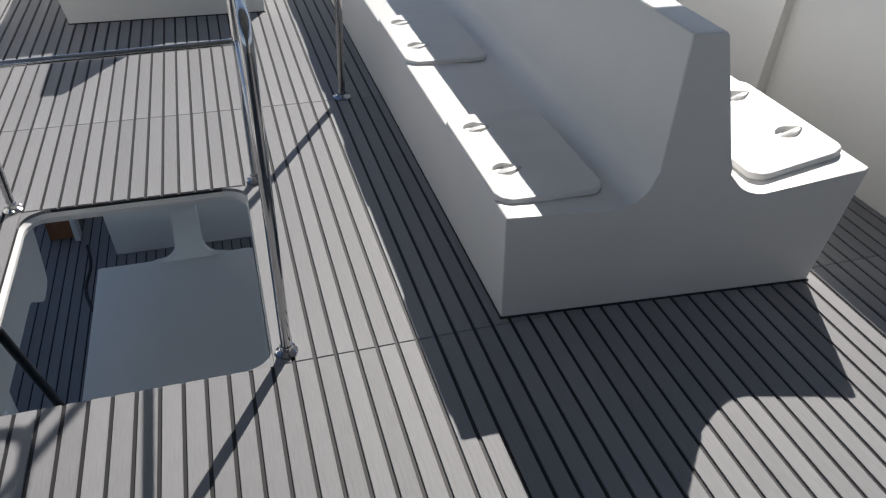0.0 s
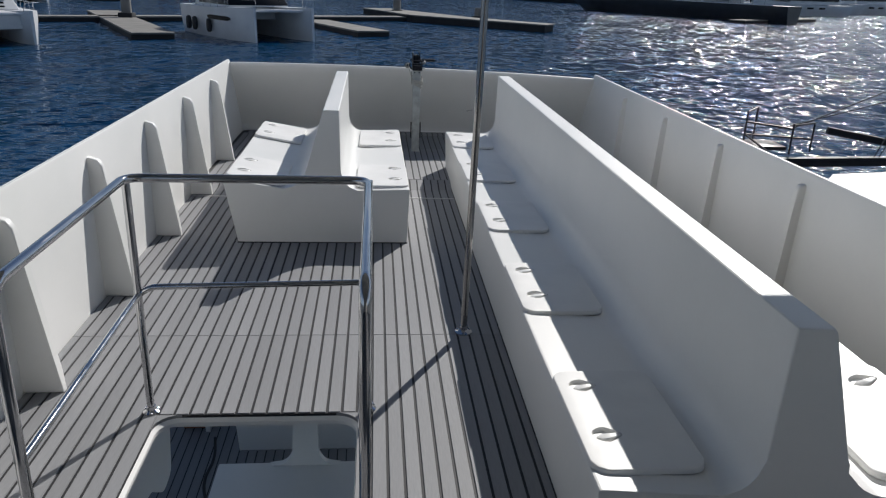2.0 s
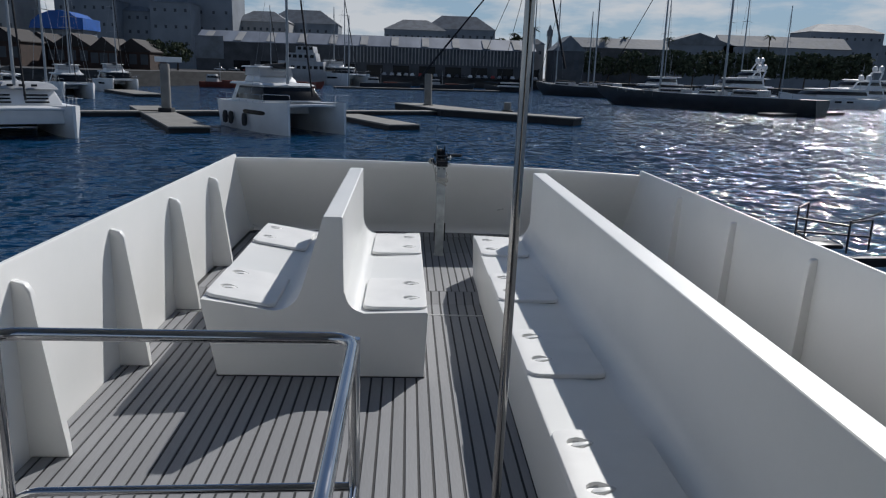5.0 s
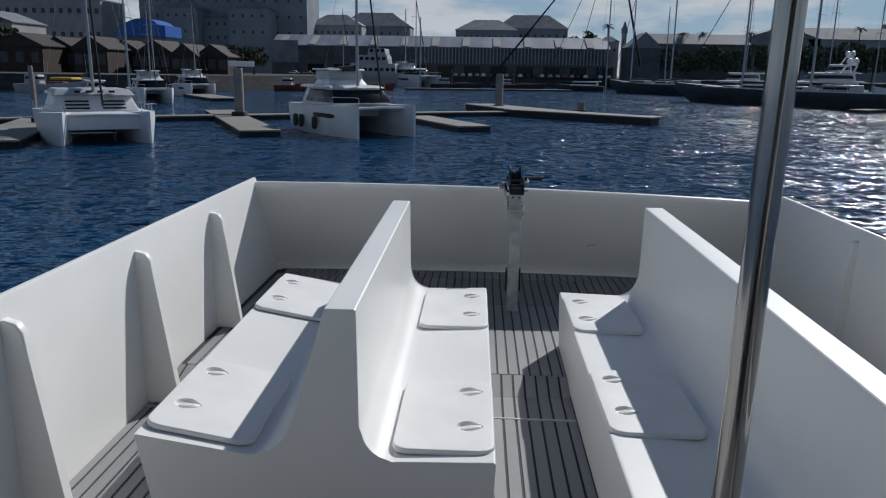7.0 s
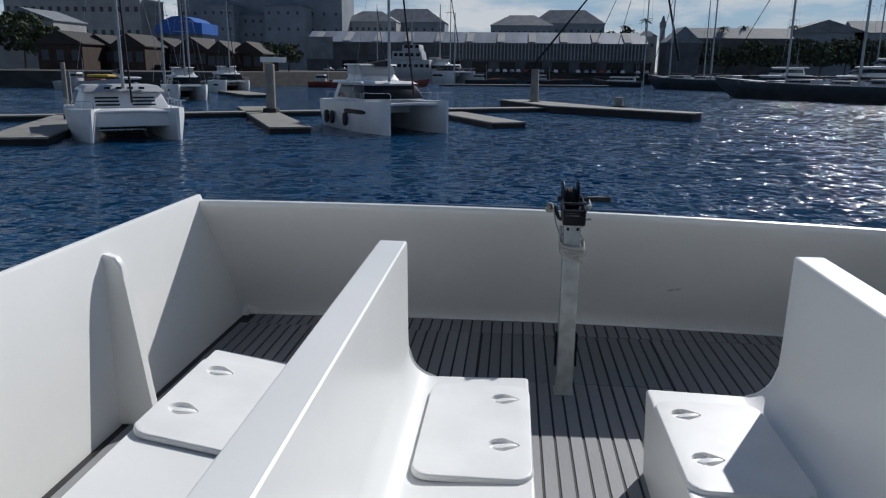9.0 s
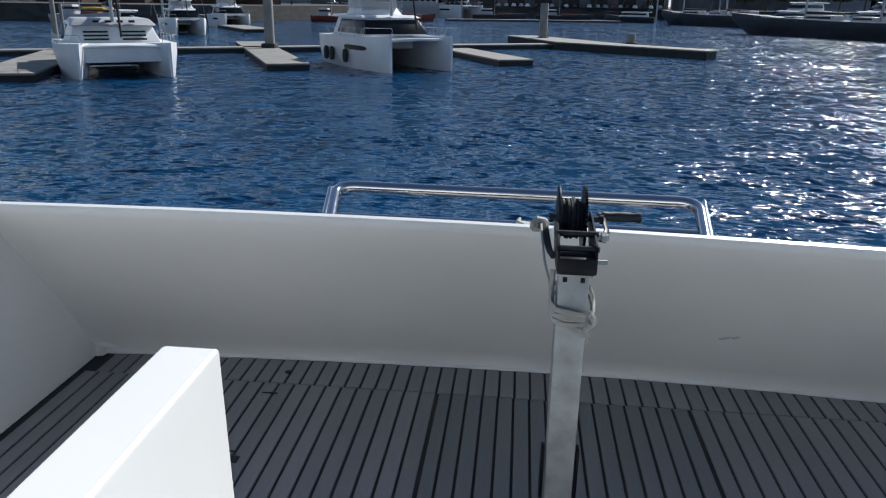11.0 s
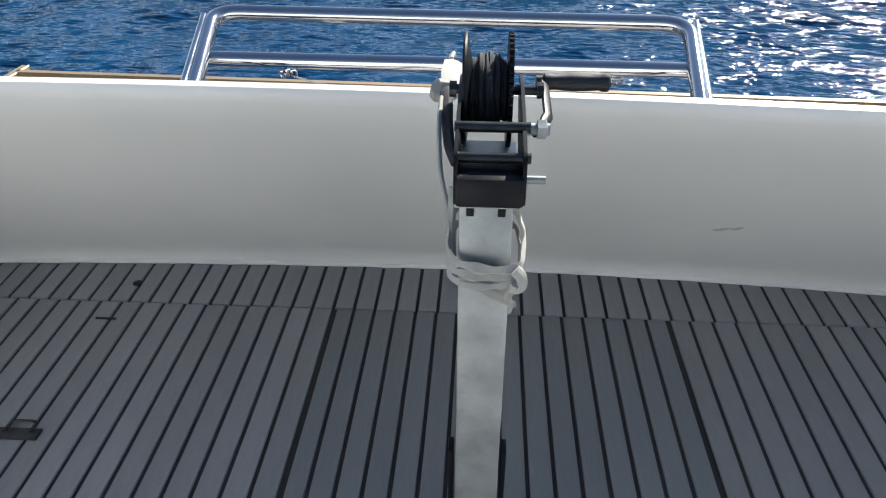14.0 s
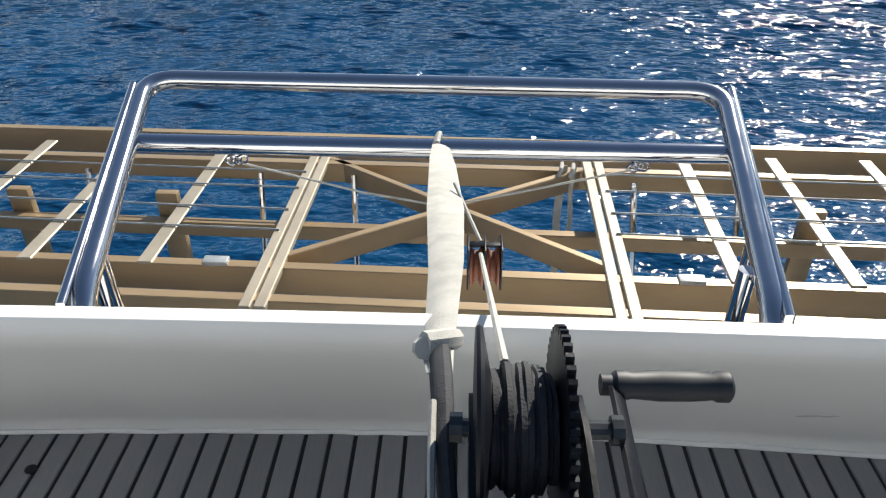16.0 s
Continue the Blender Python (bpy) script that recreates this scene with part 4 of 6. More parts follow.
for x, y, drop, w in ((0.40, 8.80, 0.62, 0.019), (0.452, 8.79, 0.42, 0.012)):
    hang = thing("hanging_strap", x, y, -0.17, "grey webbing strap hanging from the platform beam", "strap", "straps on the platform")
    bm = bmesh.new()
    rows = []
    for i in range(9):
        z = -0.165 - drop * i / 8
        bend = 0.008 * math.sin(i * 0.9 + x * 20)
        rows.append([(x + bend - w, y + bend, z), (x + bend, y + bend - 0.004, z), (x + bend + w, y + bend, z), (x + bend, y + bend + 0.004, z)])
    loft(bm, rows)
    part("band", bm, WEB, hang)
    bm = bmesh.new()
    tube(bm, [(x - 0.02, y - 0.04, -0.20), (x - 0.01, y - 0.03, -0.165), (x, y + 0.03, -0.165), (x + 0.01, y + 0.04, -0.21)], 0.010, 8)
    part("knot", bm, WEB, hang)
blk = thing("pulley_block", 0.0, 6.75, 0.45, "small rusty pulley block on a line by the bow", "pulley")
bm = bmesh.new()
bm.free()
for x in (-0.043, -0.011):
    bm = bmesh.new()
    lathe(bm, [(0.012, -0.014), (0.042, -0.013), (0.042, -0.009), (0.031, -0.004), (0.031, 0.004), (0.042, 0.009), (0.042, 0.013), (0.012, 0.014)], Matrix.Translation((x, 6.86, 0.575)) @ pose(0, 0, 0, 0, 90), 20)
    part("sheave", bm, SHEAVE, blk)
bm = bmesh.new()
box(bm, -0.058, 0.006, 6.852, 6.868, 0.622, 0.628, 0.002)
part("shackle_bar", bm, BLACK, blk)
for x in (-0.060, -0.027, 0.006):
    bm = bmesh.new()
    box(bm, x - 0.002, x + 0.002, 6.83, 6.89, 0.535, 0.63, 0.001)
    part("cheek", bm, BLACK, blk)
bm = bmesh.new()
tube(bm, [(-0.035, 6.10, 0.99), (-0.035, 6.85, 0.61)], 0.0045, 6)
tube(bm, [(-0.035, 6.87, 0.625), (-0.09, 7.05, 0.66)], 0.004, 6)
part("line", bm, WEB, blk)


# ---- harbour: materials ----
HULLWHITE = material("white_boat_hull", (0.74, 0.75, 0.76), 0.35, vary=0.05, scale=0.6)
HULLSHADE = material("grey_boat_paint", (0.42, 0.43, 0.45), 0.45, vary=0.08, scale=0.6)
HULLDARK = material("dark_blue_grey_hull", (0.036, 0.040, 0.048), 0.4, vary=0.15, scale=0.5)
GLASS = material("dark_tinted_glass", (0.008, 0.010, 0.013), 0.2, vary=0.05, scale=1.0, spec=0.2)
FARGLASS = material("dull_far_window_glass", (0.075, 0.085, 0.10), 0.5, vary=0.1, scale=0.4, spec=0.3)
MAST = material("grey_aluminium_mast", (0.36, 0.38, 0.40), 0.45, metal=0.4, vary=0.08, scale=1.5)
SAILBLACK = material("black_sail_cover", (0.014, 0.014, 0.018), 0.8, vary=0.15, scale=3)
CONCRETE = material("pale_concrete_pontoon", (0.25, 0.24, 0.22), 0.85, vary=0.12, scale=0.8, fine=0.1)
DOCKSIDE = material("dark_pontoon_float", (0.03, 0.03, 0.032), 0.8, vary=0.2, scale=1.2)
QUAY = material("weathered_quay_wall", (0.055, 0.055, 0.056), 0.9, vary=0.25, scale=0.25, fine=0.1, stretch=(1, 1, 3))
GROUND = material("quayside_tarmac", (0.06, 0.06, 0.062), 0.9, vary=0.2, scale=0.1)
SHEDROOF = material("blue_grey_sheet_roof", (0.23, 0.26, 0.32), 0.55, vary=0.18, scale=0.12, stretch=(1.2, 0.1, 1))
SHEDWALL = material("grey_shed_wall", (0.10, 0.105, 0.115), 0.8, vary=0.2, scale=0.2)
PALEWALL = material("pale_rendered_wall", (0.36, 0.36, 0.36), 0.85, vary=0.1, scale=0.15)
GREYWALL = material("blue_grey_rendered_wall", (0.24, 0.27, 0.31), 0.85, vary=0.1, scale=0.12)
BROWN = material("brown_timber_wall", (0.050, 0.027, 0.021), 0.8, vary=0.25, scale=0.5)
TILE = material("brown_tile_roof", (0.036, 0.030, 0.029), 0.8, vary=0.2, scale=0.4)
GREYROOF = material("grey_slate_roof", (0.20, 0.22, 0.245), 0.7, vary=0.15, scale=0.3)
BLUECLOTH = material("bright_blue_tent_cloth", (0.008, 0.11, 0.46), 0.45, vary=0.12, scale=0.3)
FOLIAGE = material("dark_green_foliage", (0.115, 0.135, 0.085), 0.95, spec=0.1, vary=0.3, scale=0.6, fine=0.3, bump_scale=3)
BARK = material("palm_trunk_bark", (0.12, 0.09, 0.06), 0.9, vary=0.2, scale=2)
YELLOW = material("yellow_paint", (0.62, 0.38, 0.03), 0.5, vary=0.1, scale=1)
GREEN = material("lime_green_paint", (0.20, 0.34, 0.05), 0.5, vary=0.1, scale=1)
RED = material("dull_red_paint", (0.20, 0.05, 0.035), 0.6, vary=0.15, scale=1)
BLUEBOAT = material("pale_blue_boat_paint", (0.30, 0.40, 0.60), 0.4, vary=0.08, scale=0.6)
CAR_PAINTS = [material("car_paint_" + k, c, 0.3, vary=0.04, scale=1, coat=0.4) for k, c in (("white", (0.7, 0.7, 0.7)), ("silver", (0.35, 0.36, 0.38)), ("red", (0.3, 0.03, 0.02)), ("dark", (0.03, 0.03, 0.035)))]

ROW = Vector((0.575, -0.818, 0))          # the way the berthed bows point
ALONG = Vector((0.818, 0.575, 0))         # along the pontoon


class Frame:
    """Builds meshes in a boat's own axes: x to its right, y to its bow, z up from the waterline."""

    def __init__(self, name, x, y, heading, label, category, group="", scale=1.0, z=WATER_Z):
        self.ob = thing(name, x, y, z, label, category, group)
        self.ob.rotation_euler = (0, 0, heading)
        self.ob.scale = (scale, scale, scale)

    def add(self, name, bm, mat, label="", parent=None, angle=35):
        ob = new(name, mesh_of(name, bm, mat, True, angle))
        ob.parent = parent or self.ob
        if label:
            tagged(ob, label)
        return ob


def heading_of(d):
    return math.atan2(-d.x, d.y)


def hull_form(bm, cx, half, length, free, draft=0.35, bow=0.35, stern=0.8, sheer=0.25, y0=0.0, plumb=0.05):
    """A boat's hull: a fine bow, a flared side and a cut-off stern."""
    secs = []
    for i in range(11):
        t = i / 10
        w = half * (stern + (1 - stern) * min(1, t * 3)) if t < 0.5 else half * max(0.10, 1 - ((t - 0.5) / 0.5) ** (1 / bow * 0.9))
        top = free + sheer * max(0, t - 0.3) ** 2 * 2
        y = y0 + length * t
        wl = w * 0.72
        yy = y - (plumb * length * t ** 4)
        secs.append([(cx - w, y, top), (cx - w * 0.98, y, top * 0.7), (cx - wl, yy, 0.0), (cx - wl * 0.5, yy, -draft), (cx + wl * 0.5, yy, -draft), (cx + wl, yy, 0.0), (cx + w * 0.98, y, top * 0.7), (cx + w, y, top)])
    return loft(bm, secs)


def taper_box(bm, x0, x1, y0, y1, z0, z1, fx=0.0, fy0=0.0, fy1=0.0, bevel=0.0):
    """A box whose top is drawn in at the sides (fx), back (fy0) and front (fy1)."""
    lo = [bm.verts.new(p) for p in ((x0, y0, z0), (x1, y0, z0), (x1, y1, z0), (x0, y1, z0))]
    hi = [bm.verts.new(p) for p in ((x0 + fx, y0 + fy0, z1), (x1 - fx, y0 + fy0, z1), (x1 - fx, y1 - fy1, z1), (x0 + fx, y1 - fy1, z1))]
    fs = [bm.faces.new(lo[::-1]), bm.faces.new(hi)]
    fs += [bm.faces.new((lo[i], lo[(i + 1) % 4], hi[(i + 1) % 4], hi[i])) for i in range(4)]
    if bevel:
        bmesh.ops.bevel(bm, geom=list({e for f in fs for e in f.edges}), offset=bevel, segments=2, affect="EDGES", profile=0.5)
    return bm


def rigging(f, x, y, z, h, mat=MAST, boom=5.0, r=0.13, fore=None, beam=2.5, spread=(0.45, 0.72)):
    bm = bmesh.new()
    tube(bm, [(x, y, z), (x, y, z + h)], r, 10, r * 0.6)
    f.add("mast", bm, mat)
    for s in spread:
        bm = bmesh.new()
        tube(bm, [(x - beam * 0.42, y - 0.2, z + h * s), (x, y, z + h * s + 0.05), (x + beam * 0.42, y - 0.2, z + h * s)], 0.04, 6)
        f.add("spreader", bm, mat)
    if boom:
        bm = bmesh.new()
        tube(bm, [(x, y - 0.2, z + 1.1), (x, y - boom, z + 1.25)], 0.11, 8)
        f.add("boom", bm, mat)
        bm = bmesh.new()
        tube(bm, [(x, y - 0.25, z + 1.5), (x, y - boom * 0.6, z + 1.46), (x, y - boom, z + 1.36)], 0.26, 8, 0.14)
        f.add("furled_sail", bm, SAILBLACK, "black furled sail cover")
    for sx in (-1, 1):
        bm = bmesh.new()
        tube(bm, [(x + sx * beam, y - 0.6, z - 0.8), (x, y, z + h * 0.92)], 0.012, 5)
        f.add("shroud", bm, MAST)
    if fore is not None:
        bm = bmesh.new()
        tube(bm, [(x, fore, z - 0.9), (x, y + 0.1, z + h * 0.93)], 0.075, 8)
        f.add("furled_jib", bm, SAILBLACK, "dark furled jib on the forestay")


def catamaran(x, y, d, label, scale=1.0, beam=7.4, length=13.0, open_front=True, mast=17.0, louvre=False, fenders=0, group="berthed catamarans", squat=1.0):
    """x, y: midway between the two stems; d: the way the bows point."""
    f = Frame("catamaran", x, y, heading_of(d), label, "catamaran", group, scale)
    f.ob.scale.z = scale * squat
    hw = 1.12
    for s in (-1, 1):
        bm = bmesh.new()
        hull_form(bm, s * (beam / 2 - hw), hw, length, 2.35, 0.4, bow=0.26, stern=0.75, sheer=0.25, y0=-length, plumb=-0.005)
        h = f.add("hull", bm, HULLWHITE)
        if fenders or not louvre:
            bm = bmesh.new()
            secs = []
            for k in range(9):
                u = 0.50 + 0.038 * k
                w = hw if u < 0.5 else hw * (1 - ((u - 0.5) / 0.5) ** (0.9 / 0.26))
                sx = s * (beam / 2 - hw + w * 0.985)
                slim = 0.5 if k in (0, 8) else 1.0
                lo, hi = 1.62 - 0.17 * slim, 1.62 + 0.17 * slim
                secs.append([(sx - s * 0.12, -length * (1 - u), lo), (sx + s * 0.012, -length * (1 - u), lo), (sx + s * 0.03, -length * (1 - u), hi), (sx - s * 0.12, -length * (1 - u), hi)])
            loft(bm, secs)
            f.add("hull_window", bm, GLASS, parent=h)
    bm = bmesh.new()
    taper_box(bm, -beam / 2 + 0.9, beam / 2 - 0.9, -length + 1.0, -4.3 if not louvre else -1.0, 1.45 if not louvre else 1.12, 2.42, 0, 0, 0.12, 0.06)
    f.add("bridge_deck", bm, HULLWHITE)
    # dark box added between the hulls, painting the shade of the tunnel
    bm = bmesh.new()
    box(bm, -beam / 2 + 1.4, beam / 2 - 1.4, -length + 0.9, -length + 1.4, 0.12, 1.6)
    f.add("tunnel_shade_box", bm, HULLDARK)
    if not louvre:
        bm = bmesh.new()
        box(bm, -beam / 2 + 1.2, beam / 2 - 1.2, -4.3, -1.0, 2.18, 2.21)
        f.add("trampoline", bm, SAILBLACK, "black trampoline net")
    bm = bmesh.new()
    tube(bm, [(-beam / 2 + 0.8, -0.9, 2.25), (0, -0.8, 2.32), (beam / 2 - 0.8, -0.9, 2.25)], 0.12, 10)
    f.add("bow_crossbeam", bm, HULLWHITE)
    y1 = -length * 0.33
    bm = bmesh.new()
    taper_box(bm, -beam / 2 + 0.95, beam / 2 - 0.95, -length + 1.5, y1, 2.42, 3.75, 0.45, 0.1, 1.1, 0.12)
    cab = f.add("cabin", bm, HULLWHITE)
    if louvre:
        bm = bmesh.new()
        taper_box(bm, -beam / 2 + 1.1, beam / 2 - 1.1, -length + 2.0, y1 - 0.45, 3.72, 4.25, 0.4, 0.2, 0.9, 0.12)
        f.add("cabin_top", bm, HULLSHADE, parent=cab)
        for s in (-1, 1):
            for k in range(3):
                bm = bmesh.new()
                z = 2.62 + 0.28 * k
                yy = y1 - 0.12 - 0.23 * k
                box(bm, min(s * 0.45, s * 2.1), max(s * 0.45, s * 2.1), yy, yy + 0.06, z, z + 0.14, 0.01)
                f.add("louvre_slot", bm, GLASS, parent=cab)
        for k in range(4):
            bm = bmesh.new()
            xx = -1.45 + 0.8 * k
            box(bm, xx, xx + 0.42, y1 - 0.72, y1 - 0.6, 3.95, 4.13, 0.02)
            f.add("port_light", bm, GLASS, parent=cab)
    else:
        bm = bmesh.new()
        taper_box(bm, -beam / 2 + 0.97, beam / 2 - 0.97, -length + 2.4, y1 - 0.08, 2.56, 3.62, 0.37, 0.1, 0.86, 0.03)
        f.add("wrap_window", bm, GLASS, "dark wrap-round saloon window", parent=cab)
    bm = bmesh.new()
    taper_box(bm, -beam / 2 + 1.1, beam / 2 - 1.1, -length + 0.8, y1 - 0.9, 3.75, 3.95, 0.15, 0, 0.6, 0.05)
    f.add("coach_roof", bm, HULLWHITE)
    if not louvre:
        bm = bmesh.new()
        taper_box(bm, -2.1, 1.5, -length + 1.6, -length + 5.0, 3.95, 4.55, 0.25, 0.1, 0.7, 0.08)
        fly = f.add("flybridge", bm, HULLWHITE)
        bm = bmesh.new()
        taper_box(bm, -2.0, 1.6, -length + 1.2, -length + 4.8, 5.22, 5.34, 0.1, 0.1, 0.2, 0.04)
        f.add("hard_top", bm, HULLWHITE, parent=fly)
        bm = bmesh.new()
        taper_box(bm, -1.85, 1.35, -length + 1.5, -length + 4.6, 4.5, 5.24, 0.1, 0.05, 0.25)
        f.add("flybridge_screen", bm, HULLSHADE, "grey clear-plastic flybridge screen", parent=fly)
        for px in (-1.7, 1.3):
            for py in (-length + 1.6, -length + 4.3):
                bm = bmesh.new()
                tube(bm, [(px, py, 4.5), (px, py, 5.25)], 0.05, 6)
                f.add("top_post", bm, MAST, parent=fly)
    for s in (-1, 1):
        bm = bmesh.new()
        sx = s * (beam / 2 - 0.3)
        tube(bm, fillet([(sx - s * 1.2, -0.5, 2.5), (sx - s * 1.1, -0.35, 3.15), (sx, -0.7, 3.15), (sx, -3.0, 3.1), (sx, -3.0, 2.4)], 0.2, 3), 0.025, 6)
        f.add("pulpit", bm, STEEL)
        for k in range(6):
            bm = bmesh.new()
            tube(bm, [(sx + s * 0.1, -3.2 - 1.4 * k, 2.4), (sx + s * 0.1, -3.2 - 1.4 * k, 3.05)], 0.018, 5)
            f.add("stanchion", bm, STEEL)
        bm = bmesh.new()
        tube(bm, [(sx + s * 0.1, -3.0, 3.05), (sx + s * 0.1, -length + 1, 3.0)], 0.014, 5)
        f.add("lifeline", bm, STEEL)
    for k in range(fenders):
        bm = bmesh.new()
        sx = beam / 2 + 0.16
        lathe(bm, [(0.05, -0.55), (0.2, -0.45), (0.24, 0), (0.2, 0.45), (0.05, 0.55)], Matrix.Translation((sx, -length * (0.45, 0.68, 0.78)[k], 0.95)), 12)
        f.add("fender", bm, RUBBER, "black round fender")
    if mast:
        rigging(f, 0, -length * 0.42, 3.9, mast, fore=-0.85, beam=beam / 2 - 0.6)
    return f


def motor_yacht(x, y, d, label, length=15.0, beam=4.4, tiers=2, arch=True, hullmat=HULLWHITE, scale=1.0):
    f = Frame("motor_yacht", x, y, heading_of(d), label, "motor yacht", "moored motor yachts", scale)
    bm = bmesh.new()
    hull_form(bm, 0, beam / 2, length, 1.7, 0.4, bow=0.7, stern=0.92, sheer=0.9, y0=-length / 2, plumb=0.06)
    h = f.add("hull", bm, hullmat)
    for s in (-1, 1):
        for k in range(3):
            bm = bmesh.new()
            sx = s * beam / 2
            yy = -length * 0.18 + length * 0.13 * k
            box(bm, min(sx, sx - s * 0.08), max(sx, sx - s * 0.08) + 0.02, yy, yy + length * 0.07, 1.05, 1.35, 0.03)
            f.add("hull_port", bm, GLASS, parent=h)
    z, w, y0, y1 = 1.75, beam * 0.40, -length * 0.38, length * 0.22
    for k in range(tiers):
        bm = bmesh.new()
        taper_box(bm, -w, w, y0, y1, z, z + 1.45, 0.25, 0.2, length * 0.09, 0.12)
        c = f.add("superstructure", bm, HULLWHITE)
        bm = bmesh.new()
        taper_box(bm, -w - 0.02, w + 0.02, y0 + 0.6, y1 + 0.03, z + 0.55, z + 1.12, 0.11, 0.2, length * 0.038, 0.03)
        f.add("window_band", bm, GLASS, "dark window band", parent=c)
        z += 1.45
        bm = bmesh.new()
        taper_box(bm, -w - 0.15, w + 0.15, y0 - 0.9, y1 - length * 0.06, z - 0.06, z + 0.1, 0.05, 0.0, 0.4, 0.03)
        f.add("deck_overhang", bm, HULLWHITE, parent=c)
        w, y0, y1 = w * 0.8, y0 + length * 0.03, y1 - length * 0.16
    if arch:
        bm = bmesh.new()
        loop = fillet([(-w, y0, z), (-w * 0.8, y0 - 1.0, z + 1.5), (w * 0.8, y0 - 1.0, z + 1.5), (w, y0, z)], 0.4, 4)
        tube(bm, loop, 0.16, 8)
        a = f.add("radar_arch", bm, HULLWHITE)
        for s in (-1, 1):
            bm = bmesh.new()
            lathe(bm, [(0.1, 0), (0.42, 0.15), (0.48, 0.5), (0.36, 0.85), (0.12, 1.0)], Matrix.Translation((s * w * 0.5, y0 - 1.0, z + 1.55)), 14)
            f.add("radome", bm, HULLWHITE, parent=a)
    bm = bmesh.new()
    tube(bm, fillet([(-beam * 0.38, 0.5, 2.1), (-beam * 0.38, 1.0, 2.9), (0, length * 0.5, 3.4), (beam * 0.38, 1.0, 2.9), (beam * 0.38, 0.5, 2.1)], 0.3, 3), 0.035, 6)
    f.add("bow_rail", bm, STEEL)
    bm = bmesh.new()
    tube(bm, [(0.6, y0 - 0.8, z), (0.7, y0 - 1.2, z + 4.5)], 0.03, 5)
    f.add("whip_aerial", bm, MAST)
    return f


# ---- harbour: pontoons and piles ----
def pontoon(points, label, top=0.55):
    f = thing("pontoon", *Vector(points[0]).to_3d().xy, WATER_Z, label, "pontoon", "floating pontoons")
    bm = bmesh.new()
    extrude(bm, [(x, y, WATER_Z + top - 0.14) for x, y in points], (0, 0, 0.14))
    part("deck_slab", bm, CONCRETE, f, smooth=False)
    c = Vector((sum(p[0] for p in points) / len(points), sum(p[1] for p in points) / len(points)))
    bm = bmesh.new()
    extrude(bm, [(x + (c.x - x) * 0.015, y + (c.y - y) * 0.015, WATER_Z - 0.3) for x, y in points], (0, 0, top + 0.15))
    part("float", bm, DOCKSIDE, f, "dark wet float", smooth=False)
    return f


def strip(a, b, w):
    a, b = Vector(a), Vector(b)
    n = (b - a).orthogonal().normalized() * w / 2
    return [tuple(a - n), tuple(b - n), tuple(b + n), tuple(a + n)]


pontoon(strip((-18.4, 62.5), (-32.5, 93.0), 3.4), "pale concrete finger pontoon between the catamarans")
pontoon(strip((-52.0, 68.0), (-13.0, 93.0), 2.2), "pale concrete walkway pontoon behind the berths")
pontoon(strip((-0.6, 72.5), (-7.6, 88.0), 3.4), "pale concrete finger pontoon beside the catamaran")
pontoon(strip((-12.0, 93.5), (5.0, 103.0), 2.4), "pale concrete walkway pontoon behind the berths")
pontoon([(19.2, 86.2), (20.8, 88.8), (12.0, 98.0), (1.5, 118.0), (-2.5, 116.5), (4.0, 99.5)], "long dark-sided pontoon reaching out into the harbour", 0.9)
pontoon(strip((-33.5, 49.5), (-43.0, 73.5), 4.2), "broad pale pontoon beside a catamaran")
pontoon(strip((-44.5, 131.0), (-57.0, 150.0), 5.0), "pale pontoon among far berths")
pontoon(strip((-24.0, 240.0), (30.0, 255.0), 4.0), "low dark pontoon below the quay")
pontoon(strip((62.0, 128.0), (86.0, 147.0), 3.0), "pontoon at the end of the dark sailing ship")


def pile(x, y, h, r, label, lamp=False):
    f = thing("mooring_pile", x, y, WATER_Z, label, "pile", "mooring piles")
    bm = bmesh.new()
    lathe(bm, [(r, -1), (r, h - 0.1), (r * 0.9, h)], Matrix.Translation((x, y, WATER_Z)), 16)
    part("shaft", bm, CONCRETE, f)
    bm = bmesh.new()
    box(bm, x - r * 1.4, x + r * 1.4, y - r * 1.4, y + r * 1.4, WATER_Z + 0.45, WATER_Z + 1.0, 0.05)
    part("collar", bm, DOCKSIDE, f)
    if lamp:
        bm = bmesh.new()
        box(bm, x - 0.9, x + 1.9, y - 0.3, y - 0.2, WATER_Z + h + 0.15, WATER_Z + h + 0.7, 0.04)
        part("sign_board", bm, HULLWHITE, f, "white sign board")
    return f


pile(-26.2, 81.5, 5.6, 0.5, "pale round concrete mooring pile", True)
pile(2.6, 111.0, 5.4, 0.55, "pale round concrete mooring pile")
pile(13.0, 100.0, 2.0, 0.5, "short grey concrete mooring pile")
pile(-40.0, 66.5, 5.5, 0.2, "thin steel mooring pile")
pile(-54.0, 90.0, 4.5, 0.2, "thin steel mooring pile")

# ---- harbour: boats ----
catamaran(-27.0, 53.6, ROW, "white catamaran with louvred saloon front and a dark sail cover", 1.0, 8.1, 12.0, louvre=True, mast=19, squat=0.9)
catamaran(-8.0, 63.8, ROW, "white catamaran with a dark wrap-round window and black fenders", 1.06, 7.3, 12.5, mast=18, fenders=3)
catamaran(-50.5, 117.0, ROW, "white catamaran berthed behind the pontoon", 0.95, 6.6, 11.0, mast=16)
catamaran(-55.5, 150.0, ROW, "white sailing catamaran among far berths", 1.0, 6.8, 12.0, mast=17)
catamaran(-19.0, 285.0, ROW, "large white catamaran moored below the quay", 1.75, 7.6, 14.0, mast=15)
catamaran(-36.0, 215.0, ROW, "white catamaran moored behind others", 1.2, 7.0, 13.0, mast=15)


